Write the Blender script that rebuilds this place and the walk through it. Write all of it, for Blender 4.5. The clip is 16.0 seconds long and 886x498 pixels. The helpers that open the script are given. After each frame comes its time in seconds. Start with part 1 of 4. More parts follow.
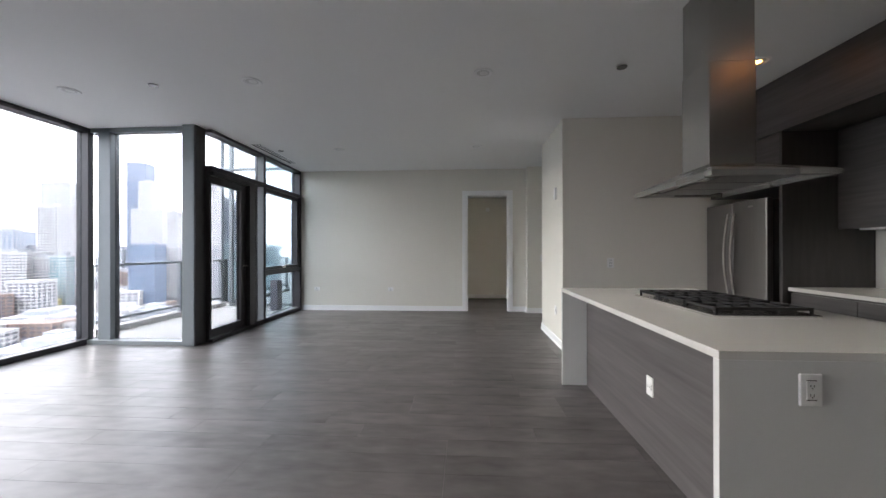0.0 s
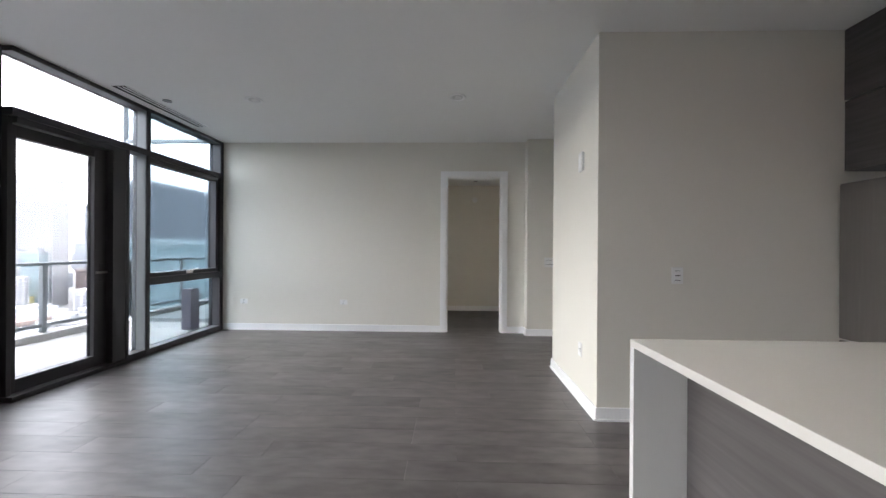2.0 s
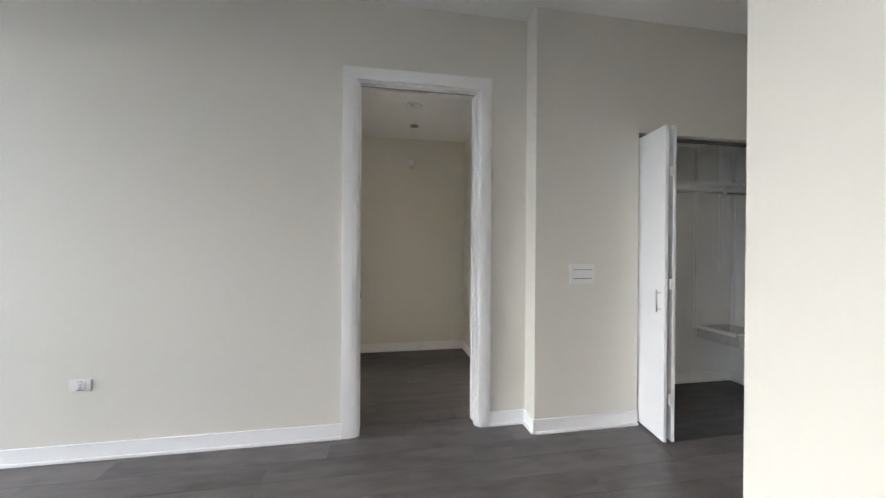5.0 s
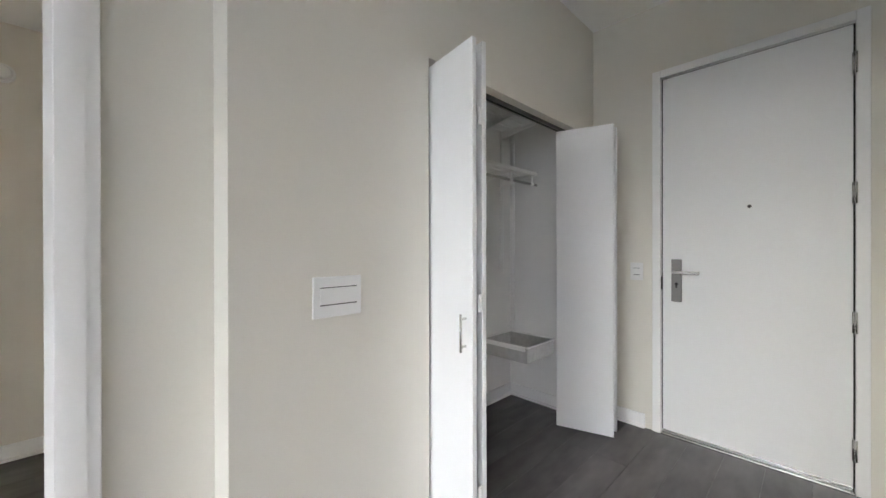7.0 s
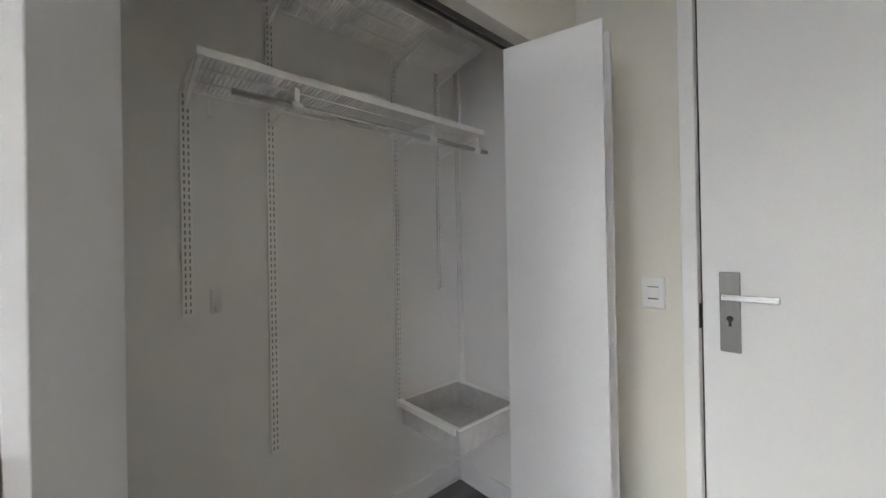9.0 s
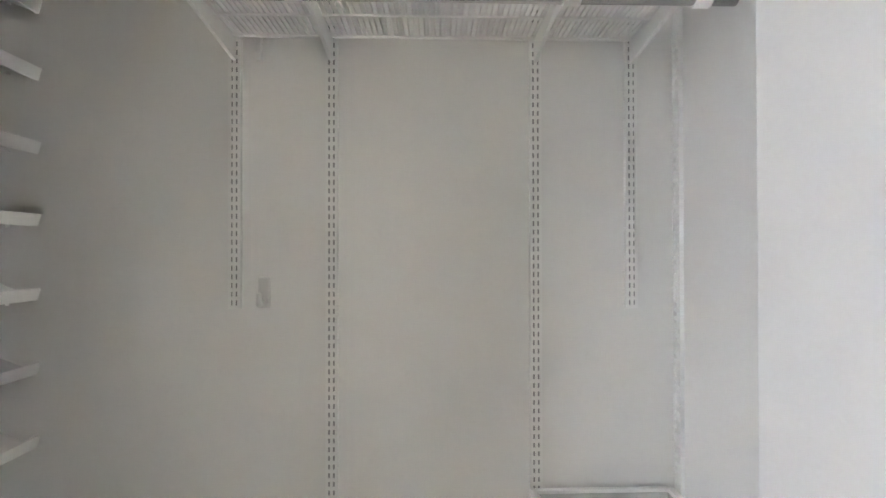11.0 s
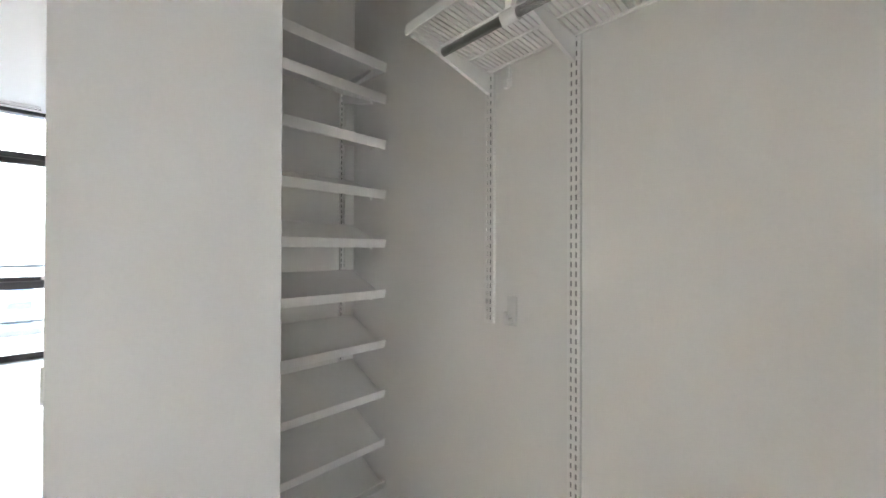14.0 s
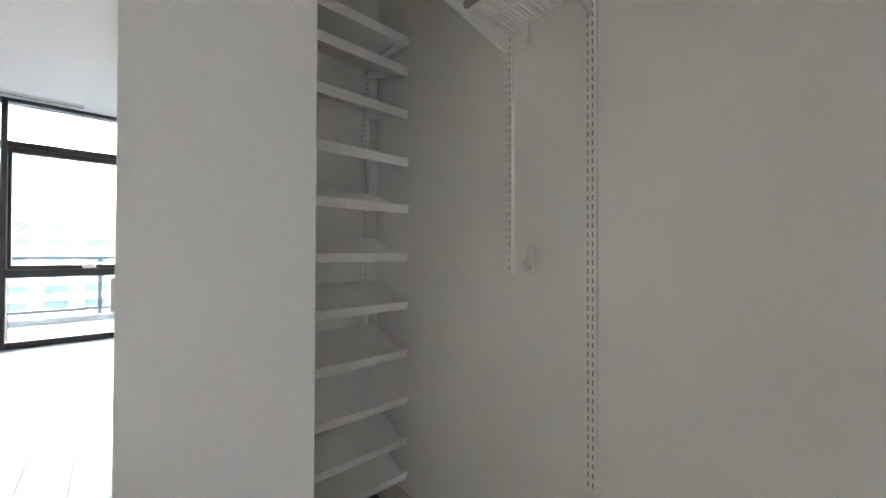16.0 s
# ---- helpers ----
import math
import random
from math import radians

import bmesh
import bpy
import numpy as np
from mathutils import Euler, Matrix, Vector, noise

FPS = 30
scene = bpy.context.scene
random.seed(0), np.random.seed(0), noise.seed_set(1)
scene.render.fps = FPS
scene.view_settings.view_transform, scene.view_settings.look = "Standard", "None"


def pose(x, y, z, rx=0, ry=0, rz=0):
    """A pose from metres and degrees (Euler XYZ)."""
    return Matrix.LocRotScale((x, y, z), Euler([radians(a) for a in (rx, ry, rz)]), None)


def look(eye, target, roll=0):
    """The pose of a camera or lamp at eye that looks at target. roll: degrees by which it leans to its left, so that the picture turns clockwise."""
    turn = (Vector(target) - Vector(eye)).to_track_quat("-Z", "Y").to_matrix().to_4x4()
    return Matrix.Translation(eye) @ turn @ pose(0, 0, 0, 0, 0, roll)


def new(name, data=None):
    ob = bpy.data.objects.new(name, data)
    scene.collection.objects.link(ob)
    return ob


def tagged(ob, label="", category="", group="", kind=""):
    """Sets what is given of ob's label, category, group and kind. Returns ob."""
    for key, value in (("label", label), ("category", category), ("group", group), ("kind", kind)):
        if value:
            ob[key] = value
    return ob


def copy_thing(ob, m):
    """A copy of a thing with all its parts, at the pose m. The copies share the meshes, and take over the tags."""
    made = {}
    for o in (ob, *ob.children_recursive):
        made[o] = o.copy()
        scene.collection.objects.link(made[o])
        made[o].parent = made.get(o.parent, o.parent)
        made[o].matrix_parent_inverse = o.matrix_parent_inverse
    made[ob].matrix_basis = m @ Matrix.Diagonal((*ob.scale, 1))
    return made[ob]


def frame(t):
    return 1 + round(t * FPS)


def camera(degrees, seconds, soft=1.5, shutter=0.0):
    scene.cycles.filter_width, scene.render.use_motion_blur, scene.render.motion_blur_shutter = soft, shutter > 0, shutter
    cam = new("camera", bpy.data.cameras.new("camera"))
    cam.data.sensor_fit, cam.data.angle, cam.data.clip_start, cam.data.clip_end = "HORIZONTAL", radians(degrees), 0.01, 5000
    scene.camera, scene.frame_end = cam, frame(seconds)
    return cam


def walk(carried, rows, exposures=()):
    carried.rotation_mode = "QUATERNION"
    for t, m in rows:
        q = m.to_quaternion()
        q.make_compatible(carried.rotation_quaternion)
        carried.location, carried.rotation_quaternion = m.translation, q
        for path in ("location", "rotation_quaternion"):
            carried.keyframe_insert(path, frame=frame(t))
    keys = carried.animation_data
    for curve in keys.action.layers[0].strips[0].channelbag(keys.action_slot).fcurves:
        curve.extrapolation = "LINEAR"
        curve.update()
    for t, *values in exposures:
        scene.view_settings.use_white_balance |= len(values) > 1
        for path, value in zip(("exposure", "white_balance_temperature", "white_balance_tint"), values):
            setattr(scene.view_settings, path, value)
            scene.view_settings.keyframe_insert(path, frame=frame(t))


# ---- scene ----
cam = camera(101.1, 16.0)
PATH = [
    (0, (0.698, 0.048, 1.284), (0.579, 2.044, 1.287), -0.1),
    (0.5, (0.775, 0.494, 1.256), (0.659, 2.491, 1.255), 0.0),
    (1, (0.803, 0.973, 1.267), (0.711, 2.971, 1.265), 0.1),
    (1.5, (0.856, 1.465, 1.315), (0.787, 3.463, 1.312), 0.2),
    (2, (0.847, 1.988, 1.3), (0.792, 3.987, 1.299), 0.4),
    (2.5, (0.829, 2.489, 1.296), (0.797, 4.489, 1.295), 0.3),
    (3, (0.711, 2.974, 1.316), (0.726, 4.974, 1.315), 0.5),
    (5.3, (0.962, 5.369, 1.291), (1.412, 7.318, 1.278), 0.3),
    (5.5, (1.06, 5.499, 1.303), (1.584, 7.429, 1.289), 0.3),
    (6, (1.229, 5.86, 1.305), (2.058, 7.68, 1.285), 0.3),
    (6.5, (1.444, 6.104, 1.286), (2.61, 7.729, 1.275), 0.1),
    (7, (1.664, 6.293, 1.278), (3.06, 7.726, 1.274), -0.1),
    (7.5, (1.915, 6.448, 1.303), (3.409, 7.777, 1.303), -0.2),
    (8, (2.197, 6.557, 1.296), (3.698, 7.879, 1.292), -0.3),
    (8.2, (2.349, 6.58, 1.299), (3.847, 7.904, 1.29), -0.4),
    (10.3, (3.473, 6.889, 1.29), (4.022, 8.812, 1.287), 0.0),
    (10.5, (3.536, 6.956, 1.289), (3.955, 8.912, 1.262), 0.2),
    (11, (3.625, 7.115, 1.248), (3.669, 9.115, 1.26), -0.1),
    (11.5, (3.695, 7.205, 1.261), (3.18, 9.137, 1.261), -0.1),
    (12, (3.732, 7.208, 1.283), (2.706, 8.925, 1.269), 0.2),
    (12.5, (3.707, 7.161, 1.347), (2.435, 8.705, 1.337), 0.3),
    (13, (3.719, 7.214, 1.363), (2.321, 8.644, 1.363), 0.2),
    (13.5, (3.749, 7.256, 1.33), (2.339, 8.675, 1.335), 0.3),
    (14, (3.758, 7.267, 1.308), (2.338, 8.676, 1.318), 0.2),
    (14.5, (3.766, 7.269, 1.276), (2.333, 8.664, 1.284), 0.2),
    (15, (3.776, 7.247, 1.226), (2.339, 8.638, 1.244), 0.2),
    (15.5, (3.783, 7.229, 1.173), (2.326, 8.6, 1.189), 0.0),
    (16, (3.789, 7.219, 1.149), (2.305, 8.56, 1.17), 0.2),
]
walk(cam, [(t, look(eye, target, roll)) for t, eye, target, roll in PATH],
     exposures=[(0.0, 3.75), (1.0, 4.1), (2.0, 4.05), (3.2, 4.05), (5.3, 4.5), (7.0, 4.7), (8.2, 4.5), (10.3, 5.65), (11.0, 5.85), (12.0, 6.2), (12.5, 6.25), (13.0, 5.8), (14.5, 6.05), (15.0, 5.95), (16.0, 5.4)])

# ---- daylight: an overcast sky and a weak, wide sun ----
world = bpy.data.worlds.new("overcast_sky")
scene.world = world
world.use_nodes = True
wn = world.node_tree.nodes
wl = world.node_tree.links
sky = wn.new("ShaderNodeTexSky")
sky.sky_type = "NISHITA"
sky.sun_disc = False
sky.sun_elevation, sky.sun_rotation = radians(12), radians(-80)
sky.dust_density, sky.air_density = 4.0, 1.0
cloud = wn.new("ShaderNodeMix")
cloud.data_type = "RGBA"
cloud.inputs[0].default_value = 0.8
cloud.inputs[7].default_value = (20.15, 20.1, 21.1, 1)
wl.new(sky.outputs[0], cloud.inputs[6])
wl.new(cloud.outputs[2], wn["Background"].inputs[0])
wn["Background"].inputs[1].default_value = 0.13
sun = new("sun", bpy.data.lights.new("sun", "SUN"))
sun.data.energy, sun.data.angle, sun.data.color = 0.36, radians(50), (1.0, 0.99, 0.98)
sun.matrix_world = look((-60, 11, 13), (0, 0, 0))

CEIL = 2.96
scene.cycles.max_bounces, scene.cycles.diffuse_bounces, scene.cycles.transparent_max_bounces = 16, 10, 16


# ---- materials ----
def material(name, base, rough=0.5, metal=0.0, tint=None, grain=30.0, amount=0.25, large=1.2, bump=0.0, stretch=(1, 1, 1), spec=0.5, per_object=0.0, coat=0.0):
    """Principled surface with a fine grain and a slow, large variation of colour and gloss."""
    m = bpy.data.materials.new(name)
    m.use_nodes = True
    n, l = m.node_tree.nodes, m.node_tree.links
    p = n["Principled BSDF"]
    tex = n.new("ShaderNodeTexCoord")
    mp = n.new("ShaderNodeMapping")
    mp.inputs["Scale"].default_value = stretch
    l.new(tex.outputs["Object"], mp.inputs[0])
    info = n.new("ShaderNodeObjectInfo")
    shift = n.new("ShaderNodeVectorMath")
    shift.operation = "MULTIPLY_ADD"
    l.new(info.outputs["Random"], shift.inputs[0])
    shift.inputs[1].default_value = (17.0, 9.0, 13.0) if per_object else (0, 0, 0)
    l.new(mp.outputs[0], shift.inputs[2])
    fine, slow = n.new("ShaderNodeTexNoise"), n.new("ShaderNodeTexNoise")
    fine.inputs["Scale"].default_value, fine.inputs["Detail"].default_value = grain, 5
    slow.inputs["Scale"].default_value, slow.inputs["Detail"].default_value = large, 3
    for t in (fine, slow):
        l.new(shift.outputs[0], t.inputs["Vector"])
    both = n.new("ShaderNodeMath")
    both.operation = "ADD"
    l.new(fine.outputs[0], both.inputs[0])
    l.new(slow.outputs[0], both.inputs[1])
    half = n.new("ShaderNodeMapRange")
    half.inputs["From Min"].default_value, half.inputs["From Max"].default_value = 0.65, 1.35
    l.new(both.outputs[0], half.inputs[0])
    mix = n.new("ShaderNodeMix")
    mix.data_type = "RGBA"
    t = tint or tuple(c * (1 - amount) for c in base)
    mix.inputs[6].default_value, mix.inputs[7].default_value = (*base, 1), (*t, 1)
    l.new(half.outputs[0], mix.inputs[0])
    colour = mix.outputs[2]
    if per_object:
        hsv = n.new("ShaderNodeHueSaturation")
        var = n.new("ShaderNodeMapRange")
        var.inputs["To Min"].default_value, var.inputs["To Max"].default_value = 1 - per_object, 1 + per_object
        l.new(info.outputs["Random"], var.inputs[0])
        l.new(var.outputs[0], hsv.inputs["Value"])
        l.new(colour, hsv.inputs["Color"])
        colour = hsv.outputs[0]
    l.new(colour, p.inputs["Base Color"])
    rr = n.new("ShaderNodeMapRange")
    rr.inputs["To Min"].default_value, rr.inputs["To Max"].default_value = max(0.02, rough - 0.06), min(1, rough + 0.06)
    l.new(slow.outputs[0], rr.inputs[0])
    l.new(rr.outputs[0], p.inputs["Roughness"])
    p.inputs["Metallic"].default_value = metal
    p.inputs["Specular IOR Level"].default_value = spec
    p.inputs["Coat Weight"].default_value = coat
    if bump:
        b = n.new("ShaderNodeBump")
        b.inputs["Strength"].default_value, b.inputs["Distance"].default_value = bump, 0.002
        l.new(fine.outputs[0], b.inputs["Height"])
        l.new(b.outputs[0], p.inputs["Normal"])
    return m


def clear_pane(name, tint, gloss=1.0):
    m = bpy.data.materials.new(name)
    m.use_nodes = True
    n, l = m.node_tree.nodes, m.node_tree.links
    n.remove(n["Principled BSDF"])
    clear, shine, mix = n.new("ShaderNodeBsdfTransparent"), n.new("ShaderNodeBsdfGlossy"), n.new("ShaderNodeMixShader")
    face, power, scale = n.new("ShaderNodeLayerWeight"), n.new("ShaderNodeMath"), n.new("ShaderNodeMath")
    power.operation, scale.operation = "POWER", "MULTIPLY_ADD"
    power.inputs[1].default_value, scale.inputs[1].default_value, scale.inputs[2].default_value = 5.0, 0.5, 0.03
    clear.inputs[0].default_value = (*tint, 1)
    shine.inputs["Roughness"].default_value = 0.01
    shine.inputs[0].default_value = (gloss, gloss, gloss, 1)
    face.inputs[0].default_value = 0.5
    l.new(face.outputs["Facing"], power.inputs[0])
    l.new(power.outputs[0], scale.inputs[0])
    l.new(scale.outputs[0], mix.inputs[0])
    l.new(clear.outputs[0], mix.inputs[1])
    l.new(shine.outputs[0], mix.inputs[2])
    l.new(mix.outputs[0], n["Material Output"].inputs[0])
    return m


def net_material(name, base, cover):
    """Fine woven mesh: covers part of what lies behind."""
    m = material(name, base, 0.6)
    n, l = m.node_tree.nodes, m.node_tree.links
    clear, mix = n.new("ShaderNodeBsdfTransparent"), n.new("ShaderNodeMixShader")
    mix.inputs[0].default_value = cover
    l.new(clear.outputs[0], mix.inputs[1])
    l.new(n["Principled BSDF"].outputs[0], mix.inputs[2])
    l.new(mix.outputs[0], n["Material Output"].inputs[0])
    return m


def glow(name, colour, strength):
    m = bpy.data.materials.new(name)
    m.use_nodes = True
    p = m.node_tree.nodes["Principled BSDF"]
    p.inputs["Emission Color"].default_value = (*colour, 1)
    p.inputs["Emission Strength"].default_value = strength
    return m


WALL = material("wall_paint", (0.742, 0.716, 0.650), 0.62, grain=220, amount=0.035, large=0.6, bump=0.03)
WHITE_WALL = material("closet_paint", (0.885, 0.88, 0.868), 0.6, grain=220, amount=0.03, large=0.6, bump=0.02)
CEILING = material("ceiling_paint", (0.86, 0.86, 0.85), 0.8, grain=200, amount=0.03, large=0.5, bump=0.05)
TRIM = material("trim_paint", (0.87, 0.87, 0.87), 0.4, grain=90, amount=0.03, large=1.5, bump=0.02)
DOOR = material("door_paint", (0.86, 0.865, 0.87), 0.42, grain=120, amount=0.03, large=0.9, bump=0.008)
PLANK = material("floor_plank", (0.098, 0.090, 0.090), 0.42, spec=0.9, tint=(0.012, 0.011, 0.011), grain=9, large=1.9, bump=0.06, stretch=(0.55, 1.5, 1), per_object=0.10)
UNDER = material("floor_joint", (0.03, 0.027, 0.025), 0.7)
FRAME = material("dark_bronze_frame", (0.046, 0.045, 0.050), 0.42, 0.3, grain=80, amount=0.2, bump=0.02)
# grey metal outdoors; on mullion and column, skylight painted onto the dark frame
GREY_AND_LIT_METAL = material("grey_metal_and_lit_frame", (0.19, 0.21, 0.22), 0.45, 0.2, grain=80, amount=0.12)
GLASS = clear_pane("window_glass", (0.39, 0.40, 0.415))
TINTED = clear_pane("tinted_window_glass", (0.335, 0.365, 0.385))
QUARTZ = material("quartz", (0.64, 0.63, 0.60), 0.16, grain=300, amount=0.06, large=2.0)
QUARTZ_EDGE = material("quartz_side", (0.66, 0.66, 0.65), 0.25, grain=300, amount=0.05, large=2.0)
LAMINATE = material("grey_wood_laminate", (0.11, 0.102, 0.102), 0.42, tint=(0.052, 0.048, 0.048), grain=22, large=4.0, bump=0.15, stretch=(1, 0.08, 1.6))
PANEL = material("black_wood_laminate", (0.046, 0.042, 0.041), 0.42, tint=(0.022, 0.020, 0.019), grain=22, large=4.0, bump=0.15, stretch=(1, 1.6, 0.1))
LAMINATE_V = material("dark_wood_laminate", (0.080, 0.074, 0.072), 0.42, tint=(0.036, 0.033, 0.032), grain=22, large=4.0, bump=0.15, stretch=(1, 0.1, 1.6))
STEEL = material("brushed_steel", (0.43, 0.42, 0.40), 0.28, 1.0, grain=60, amount=0.12, large=1.0, bump=0.04, stretch=(1, 1, 0.04))
DARK_STEEL = material("fridge_steel", (0.25, 0.24, 0.235), 0.34, 1.0, grain=60, amount=0.12, large=1.0, bump=0.04, stretch=(1, 1, 0.04))
CHROME = material("satin_chrome", (0.76, 0.75, 0.74), 0.24, 1.0, grain=90, amount=0.06)
MIRROR = material("mirror_screen_glass", (0.50, 0.55, 0.57), 0.03, 1.0, grain=0.8, amount=0.03)
IRON = material("cast_iron", (0.015, 0.015, 0.016), 0.6, grain=160, amount=0.3, bump=0.3)
PLATE = material("white_plastic", (0.80, 0.80, 0.79), 0.35, grain=60, amount=0.02)
DARK = material("black_gap", (0.010, 0.010, 0.010), 0.7)
WIRE = material("white_epoxy", (0.92, 0.92, 0.91), 0.4, grain=60, amount=0.03)
NET = net_material("white_mesh", (0.88, 0.88, 0.87), 0.72)
CONCRETE = material("concrete", (0.46, 0.45, 0.43), 0.85, grain=20, amount=0.25, large=0.7, bump=0.2)
LAMP = material("lamp_reflector", (0.62, 0.62, 0.61), 0.3, grain=30, amount=0.04)
WARM = glow("warm_lamp", (1.0, 0.36, 0.09), 2.5)
# grey that stands in for the shade inside the slotted uprights
SLOT_SHADE = material("slot_shade_grey", (0.40, 0.40, 0.40), 0.6)


# ---- mesh helpers ----
def slab(bm, x0, x1, y0, y1, z0, z1, bevel=0.0):
    g = bmesh.ops.create_cube(bm, size=1.0)["verts"]
    for v in g:
        v.co = Vector(((x0 + x1) / 2 + v.co.x * (x1 - x0), (y0 + y1) / 2 + v.co.y * (y1 - y0), (z0 + z1) / 2 + v.co.z * (z1 - z0)))
    if bevel:
        edges = list({e for v in g for e in v.link_edges})
        bmesh.ops.bevel(bm, geom=edges, offset=bevel, segments=2, profile=0.5, affect="EDGES")
    return bm


def box(x0, x1, y0, y1, z0, z1, bevel=0.0):
    return slab(bmesh.new(), x0, x1, y0, y1, z0, z1, bevel)


def rod(bm, a, b, r, seg=12, r2=None):
    a, b = Vector(a), Vector(b)
    m = Matrix.Translation((a + b) / 2) @ (b - a).to_track_quat("Z", "Y").to_matrix().to_4x4()
    bmesh.ops.create_cone(bm, cap_ends=True, segments=seg, radius1=r, radius2=r if r2 is None else r2, depth=(b - a).length, matrix=m)
    return bm


def prism(bm, outline, axis, lo, hi):
    """A solid from a closed outline of two coordinates, drawn out along the third axis."""
    def at(p, w):
        return {"x": (w, p[0], p[1]), "y": (p[0], w, p[1]), "z": (p[0], p[1], w)}[axis]
    a = [bm.verts.new(at(p, lo)) for p in outline]
    b = [bm.verts.new(at(p, hi)) for p in outline]
    bm.faces.new(a)
    bm.faces.new(b[::-1])
    for i in range(len(a)):
        j = (i + 1) % len(a)
        bm.faces.new((a[j], a[i], b[i], b[j]))
    bmesh.ops.recalc_face_normals(bm, faces=bm.faces)
    return bm


def mesh_of(bm, name, mat, smooth=False):
    me = bpy.data.meshes.new(name)
    bm.to_mesh(me)
    bm.free()
    me.materials.append(mat)
    if smooth:
        for f in me.polygons:
            f.use_smooth = len(f.vertices) <= 4
    return me


def part(name, bm, mat, parent, label="", smooth=False, kind=""):
    ob = new(name, mesh_of(bm, name, mat, smooth))
    ob.parent = parent
    return tagged(ob, label, kind=kind)


def thing(name, label, category, group="", at=(0, 0, 0), kind=""):
    ob = new(name)
    ob.empty_display_size = 0.1
    ob.location = at
    return tagged(ob, label, category, group, kind)


def structure(name, bm, mat, label, category):
    return tagged(new(name, mesh_of(bm, name, mat)), label, category, kind="structure")


def single(name, bm, mat, label, category, group="", smooth=False):
    return tagged(new(name, mesh_of(bm, name, mat, smooth)), label, category, group)


# ---- plan: far wall y 7.68, hall wall y 7.515, window wall x -2.80, outer window wall x -4.45 ----
FAR, HALL, BLOCK_N, BLOCK_F, BLOCK_X, ENTRY = 7.68, 7.515, 4.80, 6.04, 1.95, 4.50
BACK = -3.0
KX = 4.62
OPEN0, OPEN1, OPEN_Z = 0.748, 1.60, 2.425
C0, C1, C_Z = 2.766, 4.225, 2.138
CL, CR, CB, CF = 2.24, 4.33, 8.18, 7.63
D0, D1, D_Z = 6.155, 7.045, 2.445

bm = slab(bmesh.new(), -4.7, 5.0, BACK, 4.90, -0.25, -0.012)
slab(bm, -2.985, 5.0, 4.90, 9.9, -0.25, -0.012)
structure("floor", bm, UNDER, "concrete slab under dark wood plank flooring", "floor")
bm = slab(bmesh.new(), -4.7, 5.0, BACK, 4.90, CEIL, CEIL + 0.25)
slab(bm, -2.99, 5.0, 4.90, CF - 0.12, CEIL, CEIL + 0.25)
slab(bm, -2.99, 1.95, CF - 0.12, 9.9, CEIL, CEIL + 0.25)
slab(bm, 1.95, 5.0, CF - 0.12, 9.9, CEIL, CEIL + 0.25)
structure("ceiling", bm, CEILING, "smooth white painted concrete ceiling", "ceiling")
structure("ceiling_bedroom", box(-2.8, 2.0, 7.83, 9.72, 2.64, 2.80), CEILING, "lower white painted ceiling of the next room", "ceiling")
structure("ceiling_closet", box(CL, CR, CF, CB, 2.60, 2.80), CEILING, "white painted closet ceiling", "ceiling")

bm = slab(bmesh.new(), -2.95, OPEN0, FAR, FAR + 0.15, 0, CEIL)
slab(bm, OPEN1, 1.962, FAR, FAR + 0.15, 0, CEIL)
slab(bm, OPEN0, OPEN1, FAR, FAR + 0.15, OPEN_Z, CEIL)
structure("wall_north", bm, WALL, "cream painted wall with an open doorway", "wall")
bm = slab(bmesh.new(), 1.962, C0, HALL, CF, 0, CEIL)
slab(bm, 1.962, 2.118, CF, FAR + 0.149, 0, CEIL)
slab(bm, C1, ENTRY, HALL, CF, 0, CEIL)
slab(bm, C0, C1, HALL, CF, C_Z, CEIL)
structure("wall_closet_front", bm, WALL, "cream painted hall wall round the closet opening", "wall")
bm = slab(bmesh.new(), ENTRY, ENTRY + 0.15, BLOCK_F, D0 - 0.035, 0, CEIL)
slab(bm, ENTRY, ENTRY + 0.15, D1 + 0.035, 8.4, 0, CEIL)
slab(bm, ENTRY, ENTRY + 0.15, D0 - 0.035, D1 + 0.035, D_Z + 0.03, CEIL)
structure("wall_entry", bm, WALL, "cream painted wall round the entry door", "wall")
structure("corridor_wall", box(ENTRY + 0.15, ENTRY + 0.25, 5.9, 7.3, 0, CEIL), WALL, "plain wall behind the entry door", "wall")
structure("wall_block", box(BLOCK_X, 3.74, BLOCK_N, BLOCK_F, 0, CEIL), WALL, "cream painted wall block between kitchen and hall", "wall")
bm = slab(bmesh.new(), 3.74, ENTRY, 5.90, BLOCK_F, 0, CEIL)
slab(bm, ENTRY, 5.0, 5.90, BLOCK_F - 0.002, 0, CEIL)
structure("wall_hall_south", bm, WALL, "cream painted wall between kitchen and hall", "wall")
structure("wall_kitchen", box(KX, 5.0, BACK, 5.90, 0, CEIL), WHITE_WALL, "white kitchen wall behind the cabinets", "wall")
structure("wall_south", box(-4.7, KX, BACK - 0.15, BACK, 0, CEIL), WALL, "plain cream painted wall", "wall")
# added out of view: dims the faces that look south
structure("wall_west", box(-4.62, -4.45, BACK, -0.602, 0, CEIL), WALL, "unseen plain wall added to hold back light from the south", "wall")
structure("closet_back", box(CL - 0.12, CR + 0.17, CB, CB + 0.12, 0, CEIL), WHITE_WALL, "off-white closet back wall", "wall")
structure("closet_side", box(CL - 0.12, CL, CF, CB, 0, CEIL), WHITE_WALL, "off-white closet side wall", "wall")
structure("closet_side", box(CR, ENTRY - 0.002, CF, CB, 0, CEIL), WHITE_WALL, "off-white closet side wall", "wall")
structure("bedroom_back", box(-2.98, 2.1, 9.70, 9.85, 0, CEIL), WALL, "cream painted back wall of the next room", "wall")
